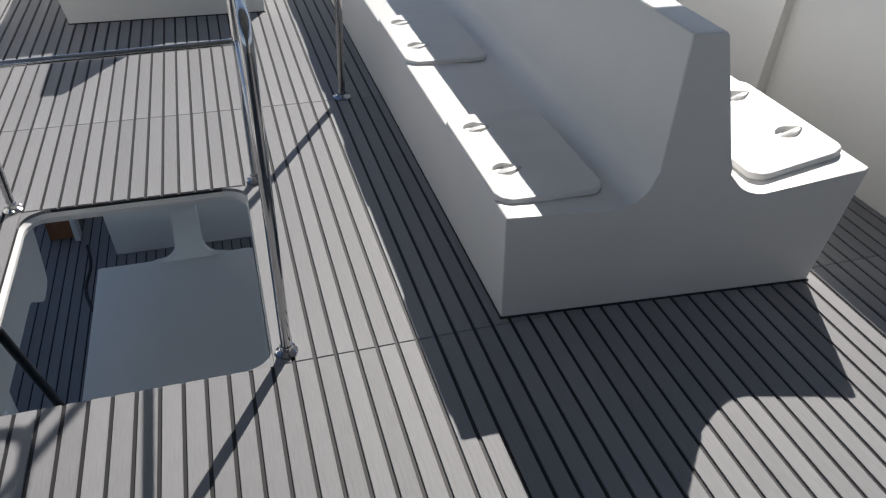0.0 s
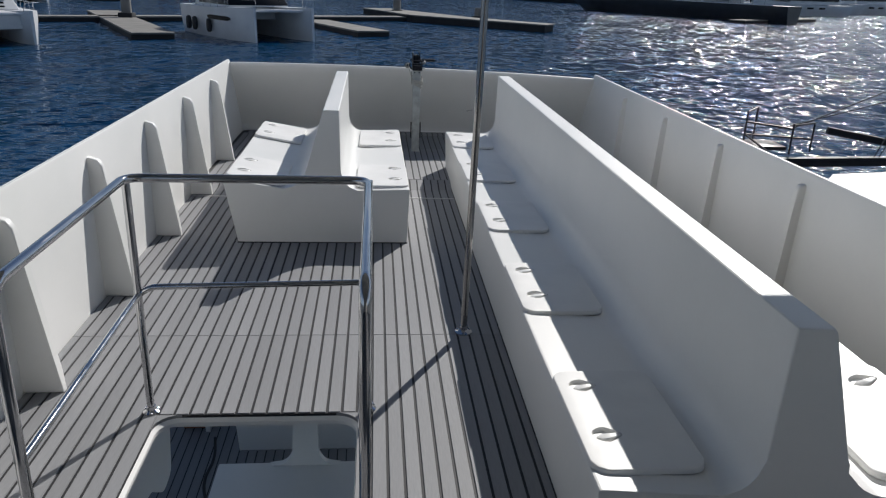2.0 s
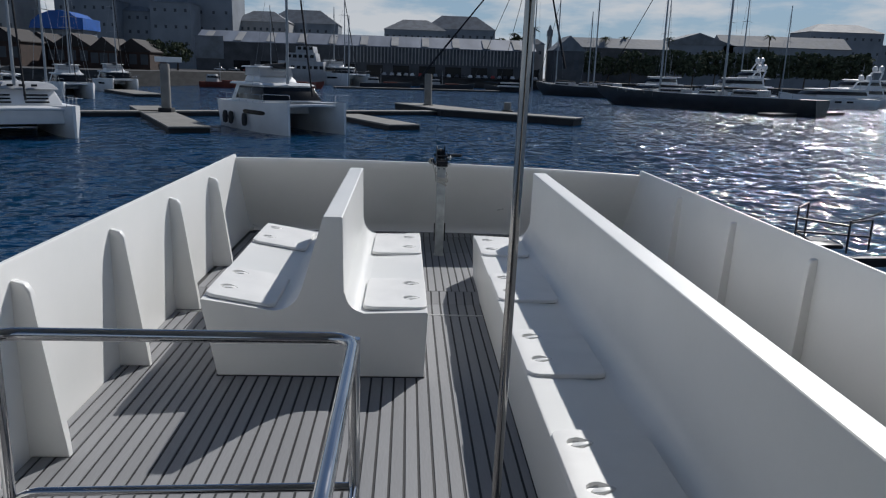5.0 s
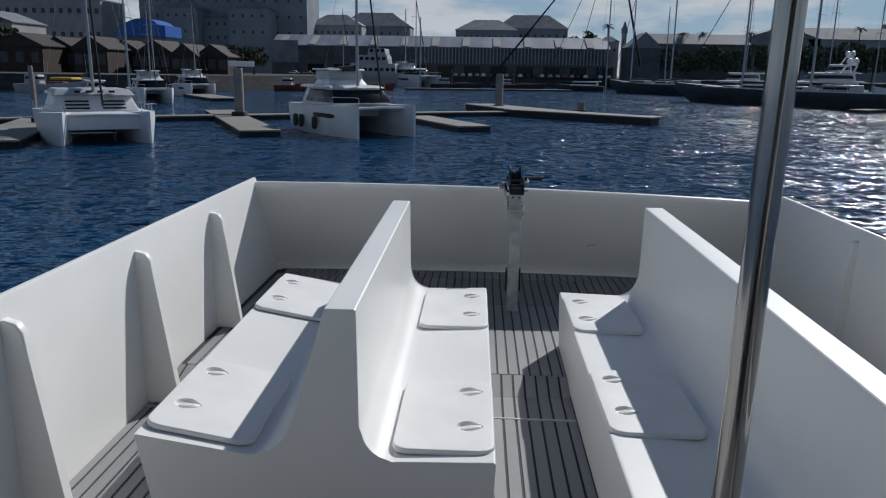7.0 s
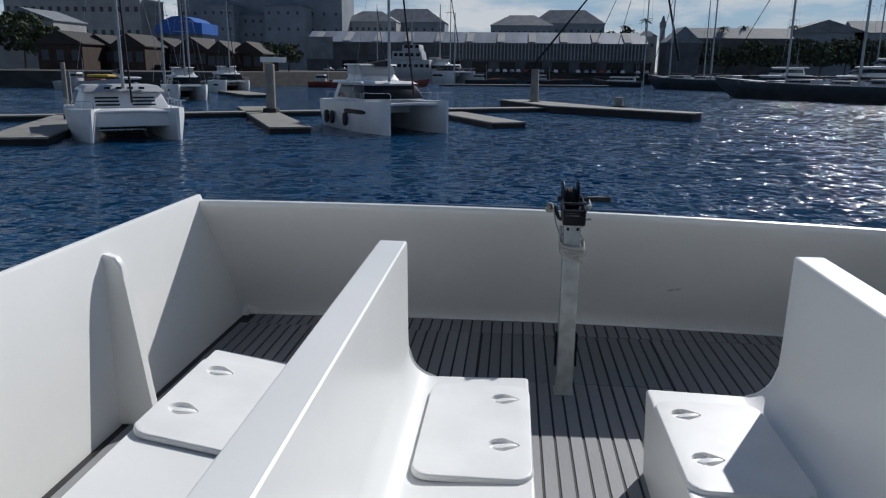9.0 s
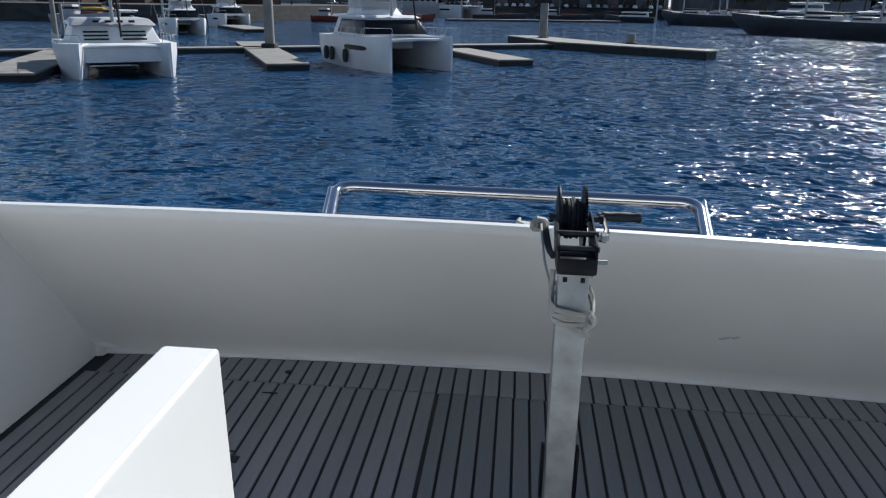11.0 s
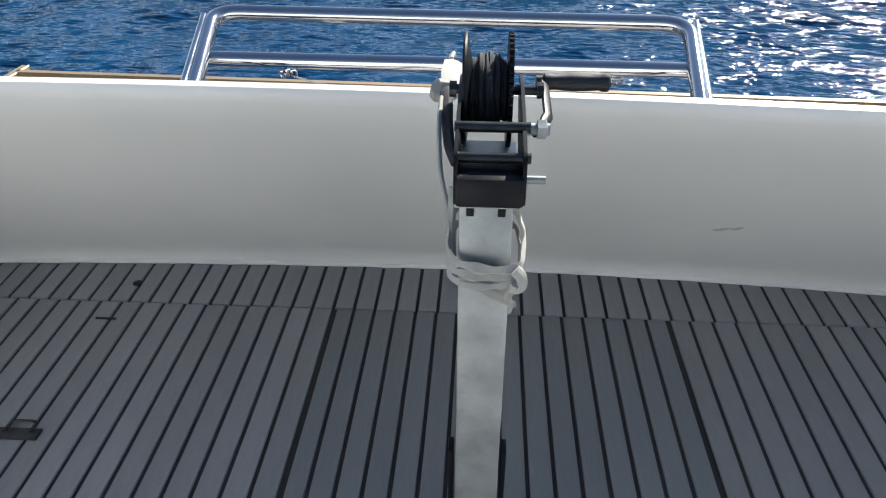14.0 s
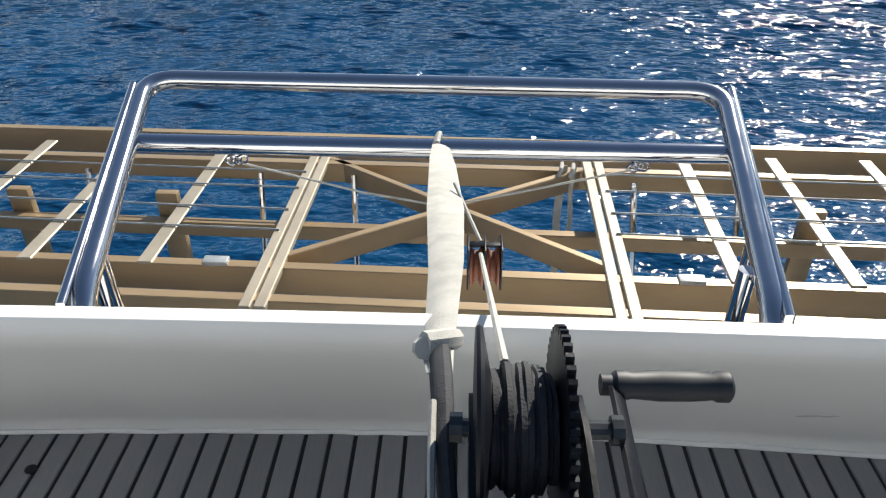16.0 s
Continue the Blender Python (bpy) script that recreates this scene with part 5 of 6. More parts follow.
def sailing_ship(x, y, d, length, label):
    f = Frame("sailing_ship", x, y, heading_of(d), label, "sailing ship")
    bm = bmesh.new()
    hull_form(bm, 0, 3.6, length, 3.0, 0.5, bow=0.5, stern=0.7, sheer=1.2, y0=-length / 2, plumb=0.10)
    h = f.add("hull", bm, HULLDARK)
    bm = bmesh.new()
    tube(bm, [(-3.0, -length * 0.45, 3.05), (-3.5, 0, 3.1), (-2.2, length * 0.33, 3.5)], 0.08, 6)
    f.add("rubbing_strake", bm, HULLWHITE, "pale rubbing strake", parent=h)
    for y0, l, w, z in ((-15, 6, 2.2, 1.3), (-6, 4.5, 2.0, 0.9), (2, 6, 1.8, 1.0), (10, 3, 1.4, 0.7)):
        bm = bmesh.new()
        taper_box(bm, -w, w, y0, y0 + l, 2.9, 3.05 + z, 0.2, 0.1, 0.3, 0.08)
        c = f.add("deckhouse", bm, HULLSHADE)
        bm = bmesh.new()
        box(bm, -w - 0.02, w + 0.02, y0 + 0.5, y0 + l - 0.5, 3.15 + z * 0.3, 3.1 + z * 0.7, 0.02)
        f.add("deckhouse_window", bm, GLASS, parent=c)
    rigging(f, 0, 9.0, 3.0, 27, boom=8, r=0.24, fore=length / 2, beam=3.2)
    rigging(f, 0, -6.0, 3.0, 31, boom=8, r=0.27, beam=3.2)
    for k in range(18):
        bm = bmesh.new()
        yy = -length * 0.42 + length * 0.045 * k
        tube(bm, [(-3.0, yy, 3.0), (-3.0, yy, 4.0)], 0.03, 5)
        f.add("stanchion", bm, STEEL)
    bm = bmesh.new()
    tube(bm, [(-3.0, -length * 0.42, 4.0), (-3.0, length * 0.345, 4.0)], 0.025, 5)
    f.add("guard_line", bm, STEEL)
    return f


sailing_ship(58.6, 152.0, Vector((-0.575, 0.818, 0)), 52.0, "long dark-hulled sailing ship with two tall masts")
rigging_ship = sailing_ship(52.0, 232.0, Vector((-0.62, 0.78, 0)), 34.0, "dark sailing ship moored farther along the quay")
motor_yacht(81.0, 190.0, Vector((-0.9, -0.3, 0)), "white flybridge motor yacht with twin radomes", 20, 5.4, 2, scale=1.45)
motor_yacht(104.0, 184.0, Vector((-0.95, -0.25, 0)), "sleek white sports yacht with dark hull ports", 19, 5.0, 1, True, scale=1.5)
motor_yacht(67.0, 205.0, Vector((-0.75, -0.6, 0)), "pale blue wheelhouse motor boat", 17, 5.0, 2, False, BLUEBOAT, scale=1.4)
motor_yacht(122.0, 205.0, Vector((-0.9, -0.35, 0)), "white motor yacht with a flybridge", 18, 5.0, 2, scale=1.6)
motor_yacht(93.0, 214.0, Vector((-0.9, -0.4, 0)), "white motor yacht berthed behind others", 19, 5.2, 3, scale=1.5)
motor_yacht(139.0, 214.0, Vector((-0.9, -0.35, 0)), "white motor yacht with raised bow", 20, 5.2, 2, scale=1.6)
motor_yacht(-66.0, 128.0, Vector((0.575, -0.818, 0)), "white motor boat with an orange-yellow roof", 10, 3.4, 1, False)
motor_yacht(34.0, 262.0, Vector((-0.95, 0.2, 0)), "dark workboat tied under the quay", 16, 4.8, 1, False, HULLDARK)
motor_yacht(60.0, 275.0, Vector((-0.95, 0.2, 0)), "dark tender moored below the quay", 13, 4.0, 1, False, HULLDARK)
bm = bmesh.new()
box(bm, -70.3, -66.6, 121.5, 125.0, WATER_Z + 3.3, WATER_Z + 3.75, 0.2)
tagged(part("boat_canopy", bm, YELLOW), "yellow canopy above a boat at the far berths", "canopy")
bm = bmesh.new()
taper_box(bm, -141.0, -122.0, 183.0, 188.0, WATER_Z - 0.2, WATER_Z + 2.7, -0.5, -0.4, -0.8, 0.2)
tagged(part("barge", bm, GREEN), "lime green flat barge at the far pontoon", "barge")



def workboat(x, y, length, beam, high, hullmat, label, turn=0.0):
    """A low decked boat lying under the quay: hull, wheelhouse, hatch coaming and a short mast."""
    f = Frame("workboat", x, y, heading_of(Vector((1, turn, 0))), label, "workboat", "workboats under the quay")
    bm = bmesh.new()
    hull_form(bm, 0, beam / 2, length, high, 0.4, bow=0.6, stern=0.9, sheer=0.8, y0=-length / 2)
    f.add("hull", bm, hullmat)
    bm = bmesh.new()
    taper_box(bm, -beam * 0.3, beam * 0.3, -length * 0.36, -length * 0.14, high, high + 1.9, 0.15, 0.1, 0.3, 0.08)
    c = f.add("wheelhouse", bm, HULLSHADE)
    bm = bmesh.new()
    taper_box(bm, -beam * 0.3 - 0.02, beam * 0.3 + 0.02, -length * 0.34, -length * 0.13, high + 1.0, high + 1.5, 0.06, 0.05, 0.08)
    f.add("window_band", bm, GLASS, parent=c)
    bm = bmesh.new()
    box(bm, -beam * 0.25, beam * 0.25, -length * 0.05, length * 0.2, high, high + 0.5, 0.05)
    f.add("hatch_coaming", bm, RED)
    bm = bmesh.new()
    tube(bm, [(0, -length * 0.1, high), (0, -length * 0.1, high + 5.0)], 0.09, 6, 0.05)
    f.add("mast", bm, MAST)
    return f


for X, Y, L, B, H, mat, text in ((-49.5, 206.0, 13.0, 4.4, 1.5, RED, "rust-red workboat moored below the quay"),
                                 (-34.0, 228.0, 17.0, 4.6, 1.4, RED, "rust-red barge with a small wheelhouse"),
                                 (-8.0, 262.0, 18.0, 5.0, 1.7, HULLDARK, "dark workboat lying along the quay"),
                                 (14.0, 276.0, 20.0, 5.0, 1.6, HULLDARK, "dark workboat lying along the quay"),
                                 (-92.0, 160.0, 15.0, 4.6, 1.8, HULLSHADE, "grey workboat at the quay wall")):
    workboat(X, Y, L, B, H, mat, text)

# ship lying against the shed
f = Frame("harbour_ship", -38.0, 296.0, heading_of(Vector((1, -0.1, 0))), "grey-white harbour ship with stepped superstructure", "ship")
bm = bmesh.new()
hull_form(bm, 0, 5, 34, 4.5, 0.5, bow=0.5, stern=0.9, sheer=1.5, y0=-17)
f.add("hull", bm, HULLSHADE)
for y0, y1, z0, z1 in ((-12, 6, 4.4, 8.5), (-9, 3, 8.5, 11.5), (-5, 2, 11.5, 14.0)):
    bm = bmesh.new()
    taper_box(bm, -4, 4, y0, y1, z0, z1, 0.2, 0.2, 0.5, 0.1)
    c = f.add("superstructure", bm, HULLSHADE)
    for k in range(int((y1 - y0) / 2.2)):
        bm = bmesh.new()
        box(bm, 3.8, 4.06, y0 + 0.8 + 2.2 * k, y0 + 2.2 + 2.2 * k, z0 + 1.2, z0 + 2.4, 0.05)
        f.add("window", bm, GLASS, parent=c)
bm = bmesh.new()
tube(bm, [(0, -2, 14), (0, -2, 27)], 0.3, 8, 0.12)
f.add("mast", bm, MAST)

# ---- harbour: quay and town ----
QUAY_TOP = 0.0
ground = thing("ground_quay", 0, 320, QUAY_TOP, "dark tarmac quayside with weathered stone wall", "quay", kind="structure")
bm = bmesh.new()
outline = [(-700, 168), (-95, 168), (-70, 185), (-52, 260), (-50, 312), (60, 335), (150, 300), (230, 245), (700, 220), (900, 900), (-900, 900)]
extrude(bm, [(x, y, WATER_Z - 1) for x, y in outline], (0, 0, QUAY_TOP - WATER_Z + 1 - 0.05))
part("quay_wall", bm, QUAY, ground, smooth=False)
bm = bmesh.new()
bm.faces.new([bm.verts.new((x * 1.0, y + 0.5, QUAY_TOP)) for x, y in outline])
part("quay_surface", bm, GROUND, ground, smooth=False)


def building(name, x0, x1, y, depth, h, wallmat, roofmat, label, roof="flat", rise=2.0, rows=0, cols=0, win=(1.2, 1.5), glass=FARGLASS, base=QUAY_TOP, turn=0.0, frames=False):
    """A house: walls, a roof of its kind and single windows on the side towards the water."""
    cx = (x0 + x1) / 2
    b = thing(name, cx, y, base, label, "building", "harbour buildings")
    b.rotation_euler = (0, 0, radians(turn))
    w = (x1 - x0) / 2

    def add(n, bm, mat, parent=None):
        ob = new(n, mesh_of(n, bm, mat, False))
        ob.parent = parent or b
        return ob
    bm = bmesh.new()
    box(bm, -w, w, 0, depth, -0.5, h)
    wall = add("wall", bm, wallmat)
    bm = bmesh.new()
    o = 0.5
    if roof == "flat":
        box(bm, -w - 0.3, w + 0.3, -0.3, depth + 0.3, h, h + 0.6)
    elif roof == "hip":
        i = min(w, depth / 2) * 0.9
        taper_box(bm, -w - o, w + o, -o, depth + o, h, h + rise, i, i, i)
    elif roof == "gable_side":             # ridge runs along x
        extrude(bm, [(-w - o, -o, h), (-w - o, depth / 2, h + rise), (-w - o, depth + o, h), (-w - o, depth + o, h - 0.3), (-w - o, -o, h - 0.3)], (2 * w + 2 * o, 0, 0))
    else:                                  # gable faces the water
        extrude(bm, [(-w - o, -o, h), (0, -o, h + rise), (w + o, -o, h), (w + o, -o, h - 0.3), (-w - o, -o, h - 0.3)], (0, depth + 2 * o, 0))
    add("roof", bm, roofmat)
    for r in range(rows):
        for c in range(cols):
            bm = bmesh.new()
            wx = -w + (c + 0.5) * 2 * w / cols
            wz = h * (r + 0.55) / rows
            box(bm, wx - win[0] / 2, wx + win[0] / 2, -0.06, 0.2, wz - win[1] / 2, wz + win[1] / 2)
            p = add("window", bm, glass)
            if frames:
                bm = bmesh.new()
                box(bm, wx - win[0] / 2 - 0.15, wx + win[0] / 2 + 0.15, -0.12, -0.02, wz - win[1] / 2 - 0.25, wz - win[1] / 2)
                add("sill", bm, wallmat, p)
    return b


def at(px, d, eye=(-0.29, 0.9)):
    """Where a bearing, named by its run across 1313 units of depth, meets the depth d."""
    return eye[0] + d * math.tan(math.atan((px - 784) / 1313) - radians(2.56))


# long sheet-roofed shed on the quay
shed = building("harbour_shed", at(486, 335), at(1062, 335), 335, 26, 12.5, SHEDWALL, SHEDROOF, "long quay shed with blue-grey sheet roof and pale columns", "gable_side", 5.0)
w = (at(1062, 335) - at(486, 335)) / 2
for k in range(56):
    x = -w + 66 + k * 1.5
    if x > w - 1:
        break
    bm = bmesh.new()
    box(bm, x, x + 0.45, -0.25, 0.1, 5.5, 12.2)
    ob = new("column", mesh_of("column", bm, PALEWALL, False))
    ob.parent = shed
for k in range(11):
    bm = bmesh.new()
    x = -w + 3 + k * 13.5
    extrude(bm, [(x, -0.3, 12.9), (x + 3.2, -0.3, 12.9), (x + 3.2, 10.8, 16.9), (x, 10.8, 16.9)], (0, 0, 0.12))
    ob = new("roof_light", mesh_of("roof_light", bm, PALEWALL, False))
    ob.parent = shed
bm = bmesh.new()
box(bm, -w - 0.2, -w + 12, -0.6, 0.05, 5.0, 14.5)
ob = new("end_panel", mesh_of("end_panel", bm, GREYROOF, False))
ob.parent = shed
for k in range(12):
    bm = bmesh.new()
    x = -w + 16 + k * 11.5
    box(bm, x, x + 7.0, -0.3, 0.0, 0.2, 4.6)
    ob = new("doorway", mesh_of("doorway", bm, GLASS, False))
    ob.parent = shed

building("apartment_block", at(265, 400), at(548, 400), 400, 30, 48, GREYWALL, GREYROOF, "tall blue-grey apartment block behind the sheds", "flat", rows=6, cols=14)
building("apartment_block", at(306, 380), at(362, 380), 380, 18, 31, GREYWALL, GREYROOF, "blue-grey hipped apartment tower", "hip", 4, rows=4, cols=4)
building("apartment_block", at(362, 388), at(415, 388), 388, 16, 27, GREYWALL, GREYROOF, "blue-grey hipped apartment wing", "hip", 3, rows=4, cols=4)
building("apartment_block", at(415, 380), at(480, 380), 380, 18, 31, GREYWALL, GREYROOF, "blue-grey hipped apartment tower", "hip", 4, rows=4, cols=4)
building("apartment_block", at(548, 420), at(640, 420), 420, 22, 26, PALEWALL, GREYROOF, "grey hipped apartment house", "hip", 6, rows=3, cols=9)
building("apartment_block", at(600, 440), at(722, 440), 440, 26, 27, GREYWALL, GREYROOF, "grey hipped apartment house behind the shed", "hip", 8, rows=3, cols=9)
building("apartment_block", at(800, 430), at(905, 430), 430, 24, 25, GREYWALL, GREYROOF, "grey hipped apartment house behind the shed", "hip", 6, rows=3, cols=10)
building("apartment_block", at(868, 445), at(990, 445), 445, 24, 27, GREYWALL, GREYROOF, "grey hipped apartment house behind the shed", "hip", 8, rows=3, cols=10)
building("warehouse", at(-40, 380), at(200, 380), 380, 26, 34, PALEWALL, GREYROOF, "long pale warehouse with a row of windows", "flat", rows=3, cols=16, win=(2.0, 2.4))
building("warehouse", at(-60, 250), at(47, 250), 250, 20, 16, PALEWALL, GREYROOF, "pale gabled warehouse on the quay", "gable", 4)
for px0, px1, d, h in ((15, 95, 215, 7.5), (88, 150, 228, 7), (146, 205, 220, 7), (205, 262, 236, 6.5), (258, 314, 232, 6.5), (314, 358, 230, 5.5), (356, 410, 236, 5.5)):
    building("quay_pavilion", at(px0, d), at(px1, d), d, 16, h, BROWN, TILE, "brown timber quay pavilion with gabled roof", "gable", 3.6, rows=1, cols=3, win=(2.2, 3.0))
# blue tent roof
tent = thing("event_tent", at(277, 262), 262, QUAY_TOP, "bright blue barrel-roofed event tent", "tent")
w = (at(320, 262) - at(236, 262)) / 2
for name, z0, prof in (("canopy", 12.0, [(-1, 0), (-0.9, 2.6), (-0.6, 5.0), (-0.2, 6.6), (0.2, 6.9), (0.55, 5.9), (0.75, 4.4), (1, 4.2), (1, 0)]),):
    bm = bmesh.new()
    extrude(bm, [(at(277, 262) + w * x, 256, z0 + 0.86 * z) for x, z in prof], (0, 14, 0))
    part("canopy", bm, BLUECLOTH, tent)
bm = bmesh.new()
box(bm, at(277, 262) - w * 0.9, at(277, 262) + w * 0.9, 258, 269, 0, 12.0)
part("tent_wall", bm, GREYWALL, tent, smooth=False)

building("clock_house", at(1048, 345), at(1078, 345), 345, 12, 16, PALEWALL, GREYROOF, "white quay house beside the shed", "hip", 2.5, rows=2, cols=2)
tower = thing("clock_tower", at(1086, 352), 352, QUAY_TOP, "small pale clock tower with a dark cap", "tower")
for n, r, z0, z1, mat in (("shaft", 1.0, 0, 20, PALEWALL), ("belfry", 1.25, 20, 22.5, GREYROOF), ("cap", 0.9, 22.5, 25.0, GREYROOF)):
    bm = bmesh.new()
    X = at(1086, 352)
    taper_box(bm, X - r, X + r, 352 - r, 352 + r, z0, z1, r * (0.7 if n == "cap" else 0.05), r * (0.7 if n == "cap" else 0.05), r * (0.7 if n == "cap" else 0.05))
    part(n, bm, mat, tower, smooth=False)
building("boat_house", at(1096, 320), at(1150, 320), 320, 16, 13, SHEDWALL, GREYROOF, "dark gabled boat house", "gable", 6, rows=1, cols=2, win=(2, 4))
building("terrace", at(1130, 380), at(1300, 380), 380, 16, 17, SHEDWALL, GREYROOF, "long low grey terrace with pitched roof", "gable_side", 5, rows=2, cols=12)
building("terrace", at(1290, 400), at(1420, 400), 400, 18, 21, GREYWALL, GREYROOF, "grey terrace with gables and roof lights", "gable", 6, rows=2, cols=9)
building("terrace", at(1400, 400), at(1640, 400), 400, 18, 21, GREYWALL, GREYROOF, "grey terrace with roof lights", "gable_side", 6, rows=2, cols=14)
building("apartment_block", at(1560, 430), at(1700, 430), 430, 24, 32, GREYWALL, GREYROOF, "large grey block with attic storey", "hip", 5, rows=4, cols=9)
building("apartment_block", at(1700, 430), at(1850, 430), 430, 24, 25, GREYWALL, GREYROOF, "long grey block on the waterfront", "flat", rows=3, cols=9)


# parked cars along the quay
def car(x, y, paint, label, turn):
    c = thing("parked_car", x, y, QUAY_TOP, label, "car", "cars parked on the quay")
    c.rotation_euler = (0, 0, turn)

    def add(n, bm, mat, parent=None):
        ob = new(n, mesh_of(n, bm, mat))
        ob.parent = parent or c
        return ob
    bm = bmesh.new()
    box(bm, -2.2, 2.2, -0.9, 0.9, 0.35, 0.95, 0.15)
    add("body", bm, paint)
    bm = bmesh.new()
    taper_box(bm, -1.5, 1.3, -0.82, 0.82, 0.9, 1.55, 0.5, 0.15, 0.15, 0.08)
    cab = add("cabin", bm, paint)
    bm = bmesh.new()
    taper_box(bm, -1.36, 1.16, -0.84, 0.84, 1.0, 1.45, 0.36, 0.1, 0.1)
    add("window", bm, GLASS, cab)
    for wx in (-1.35, 1.35):
        for wy in (-0.85, 0.85):
            bm = bmesh.new()
            lathe(bm, [(0.2, -0.1), (0.34, -0.1), (0.34, 0.1), (0.2, 0.1)], Matrix.Translation((wx, wy, 0.34)) @ pose(0, 0, 0, 90), 14)
            add("wheel", bm, RUBBER)
    return c


rng = random.Random(11)
for k in range(24):
    X = at(800, 322) + k * 3.1 + rng.uniform(-0.4, 0.4)
    i = rng.choice((0, 0, 0, 1, 1, 2, 3))
    if X < at(1080, 322):
        car(X, 322.5 + 0.23 * (X - 0) * 0.2 + 4, CAR_PAINTS[i], ("white", "silver", "red", "dark")[i] + " car parked along the quay edge", radians(90 + rng.uniform(-8, 8)))
for k in range(5):
    X = at(520, 318) + k * 6
    car(X, 322, CAR_PAINTS[k % 4], ("white", "silver", "red", "dark")[k % 4] + " car parked before the shed", radians(rng.uniform(-20, 20)))


# trees: a trunk with limbs, and a crown of many small leaf clumps
def tree(x, y, h, spread, seed):
    r = random.Random(seed)
    t = thing("tree", x, y, QUAY_TOP, "dark evergreen tree behind the moorings", "tree", "waterfront trees")
    bm = bmesh.new()
    tube(bm, [(x, y, 0), (x + 0.2, y, h * 0.3), (x + 0.1, y, h * 0.75)], 0.35, 8, 0.12)
    for k in range(5):
        a = k * 1.26
        tube(bm, [(x + 0.15, y, h * (0.3 + 0.06 * k)), (x + spread * 0.5 * math.cos(a), y + spread * 0.5 * math.sin(a), h * (0.55 + 0.06 * k))], 0.14, 6, 0.04)
    part("trunk", bm, BARK, t)
    verts, faces = [], []
    for k in range(420):
        u, v = r.random() * 2 * math.pi, r.uniform(-0.75, 1)
        rad = spread * (0.55 + 0.5 * r.random()) * (1 + 0.35 * math.sin(3 * u + seed))
        c = Vector((x + rad * math.cos(u) * math.sqrt(1 - v * v * 0.8), y + rad * math.sin(u) * 0.8, h * 0.62 + v * h * 0.36 + r.uniform(-0.5, 0.5)))
        n = Vector((r.gauss(0, 1), r.gauss(0, 1), r.gauss(0, 1))).normalized()
        a = n.orthogonal().normalized()
        b = n.cross(a)
        s = spread * r.uniform(0.09, 0.2)
        i = len(verts)
        for q in range(5):
            ang = 2 * math.pi * q / 5
            verts.append(c + (a * math.cos(ang) + b * math.sin(ang)) * s * r.uniform(0.6, 1.1))
        verts.append(c + n * s * 0.4)
        faces += [(i + q, i + (q + 1) % 5, i + 5) for q in range(5)]
    me = bpy.data.meshes.new("crown")
    me.from_pydata(verts, [], faces)
    me.materials.append(FOLIAGE)
    ob = new("crown", me)
    ob.parent = t
    ob.location = -Vector(t.location)
    return t


for k, (px, d, h, s) in enumerate(((1160, 330, 13, 5), (1195, 335, 11, 5), (1235, 330, 14, 6), (1275, 325, 12, 6), (1315, 330, 15, 6), (1350, 320, 13, 6), (1390, 325, 15, 7), (1430, 320, 14, 6), (1470, 325, 16, 7), (1515, 320, 14, 7), (1560, 320, 15, 7), (1610, 315, 14, 7), (1660, 315, 15, 7), (1030, 395, 22, 5), (30, 225, 13, 6), (-10, 235, 17, 8), (420, 250, 9, 4), (455, 255, 9, 4), (1000, 400, 21, 4))):
    tree(at(px, d), d, h, s, k + 1)


def palm(x, y, h, seed):
    r = random.Random(seed)
    t = thing("palm_tree", x, y, QUAY_TOP, "tall palm tree standing above the roofs", "tree", "palm trees")
    bm = bmesh.new()
    tube(bm, [(x, y, 0), (x + 0.2, y, h * 0.5), (x, y, h)], 0.38, 8, 0.26)
    part("trunk", bm, BARK, t)
    bm = bmesh.new()
    for k in range(22):
        a = 2 * math.pi * k / 22 + r.uniform(-0.1, 0.1)
        up = r.uniform(-0.2, 1.1)
        rows = []
        for j in range(6):
            q = j / 5
            out = 3.2 * q
            z = h + up * out * 0.7 - 0.16 * out * out
            wdt = 0.38 * math.sin(math.pi * min(0.98, q * 0.85 + 0.1))
            c = Vector((x + out * math.cos(a), y + out * math.sin(a), z))
            sd = Vector((-math.sin(a), math.cos(a), 0)) * wdt
            rows.append((bm.verts.new(c - sd - Vector((0, 0, 0.12))), bm.verts.new(c), bm.verts.new(c + sd - Vector((0, 0, 0.12)))))
        for p, q in zip(rows, rows[1:]):
            bm.faces.new((p[0], p[1], q[1], q[0]))
            bm.faces.new((p[1], p[2], q[2], q[1]))
    part("fronds", bm, FOLIAGE, t)
    return t


for k, (px, d, h) in enumerate(((1186, 385, 22), (1220, 390, 22.5), (1058, 380, 25), (1025, 395, 23), (183, 390, 39), (1300, 390, 23), (1485, 395, 26))):
    palm(at(px, d), d, h, k + 20)

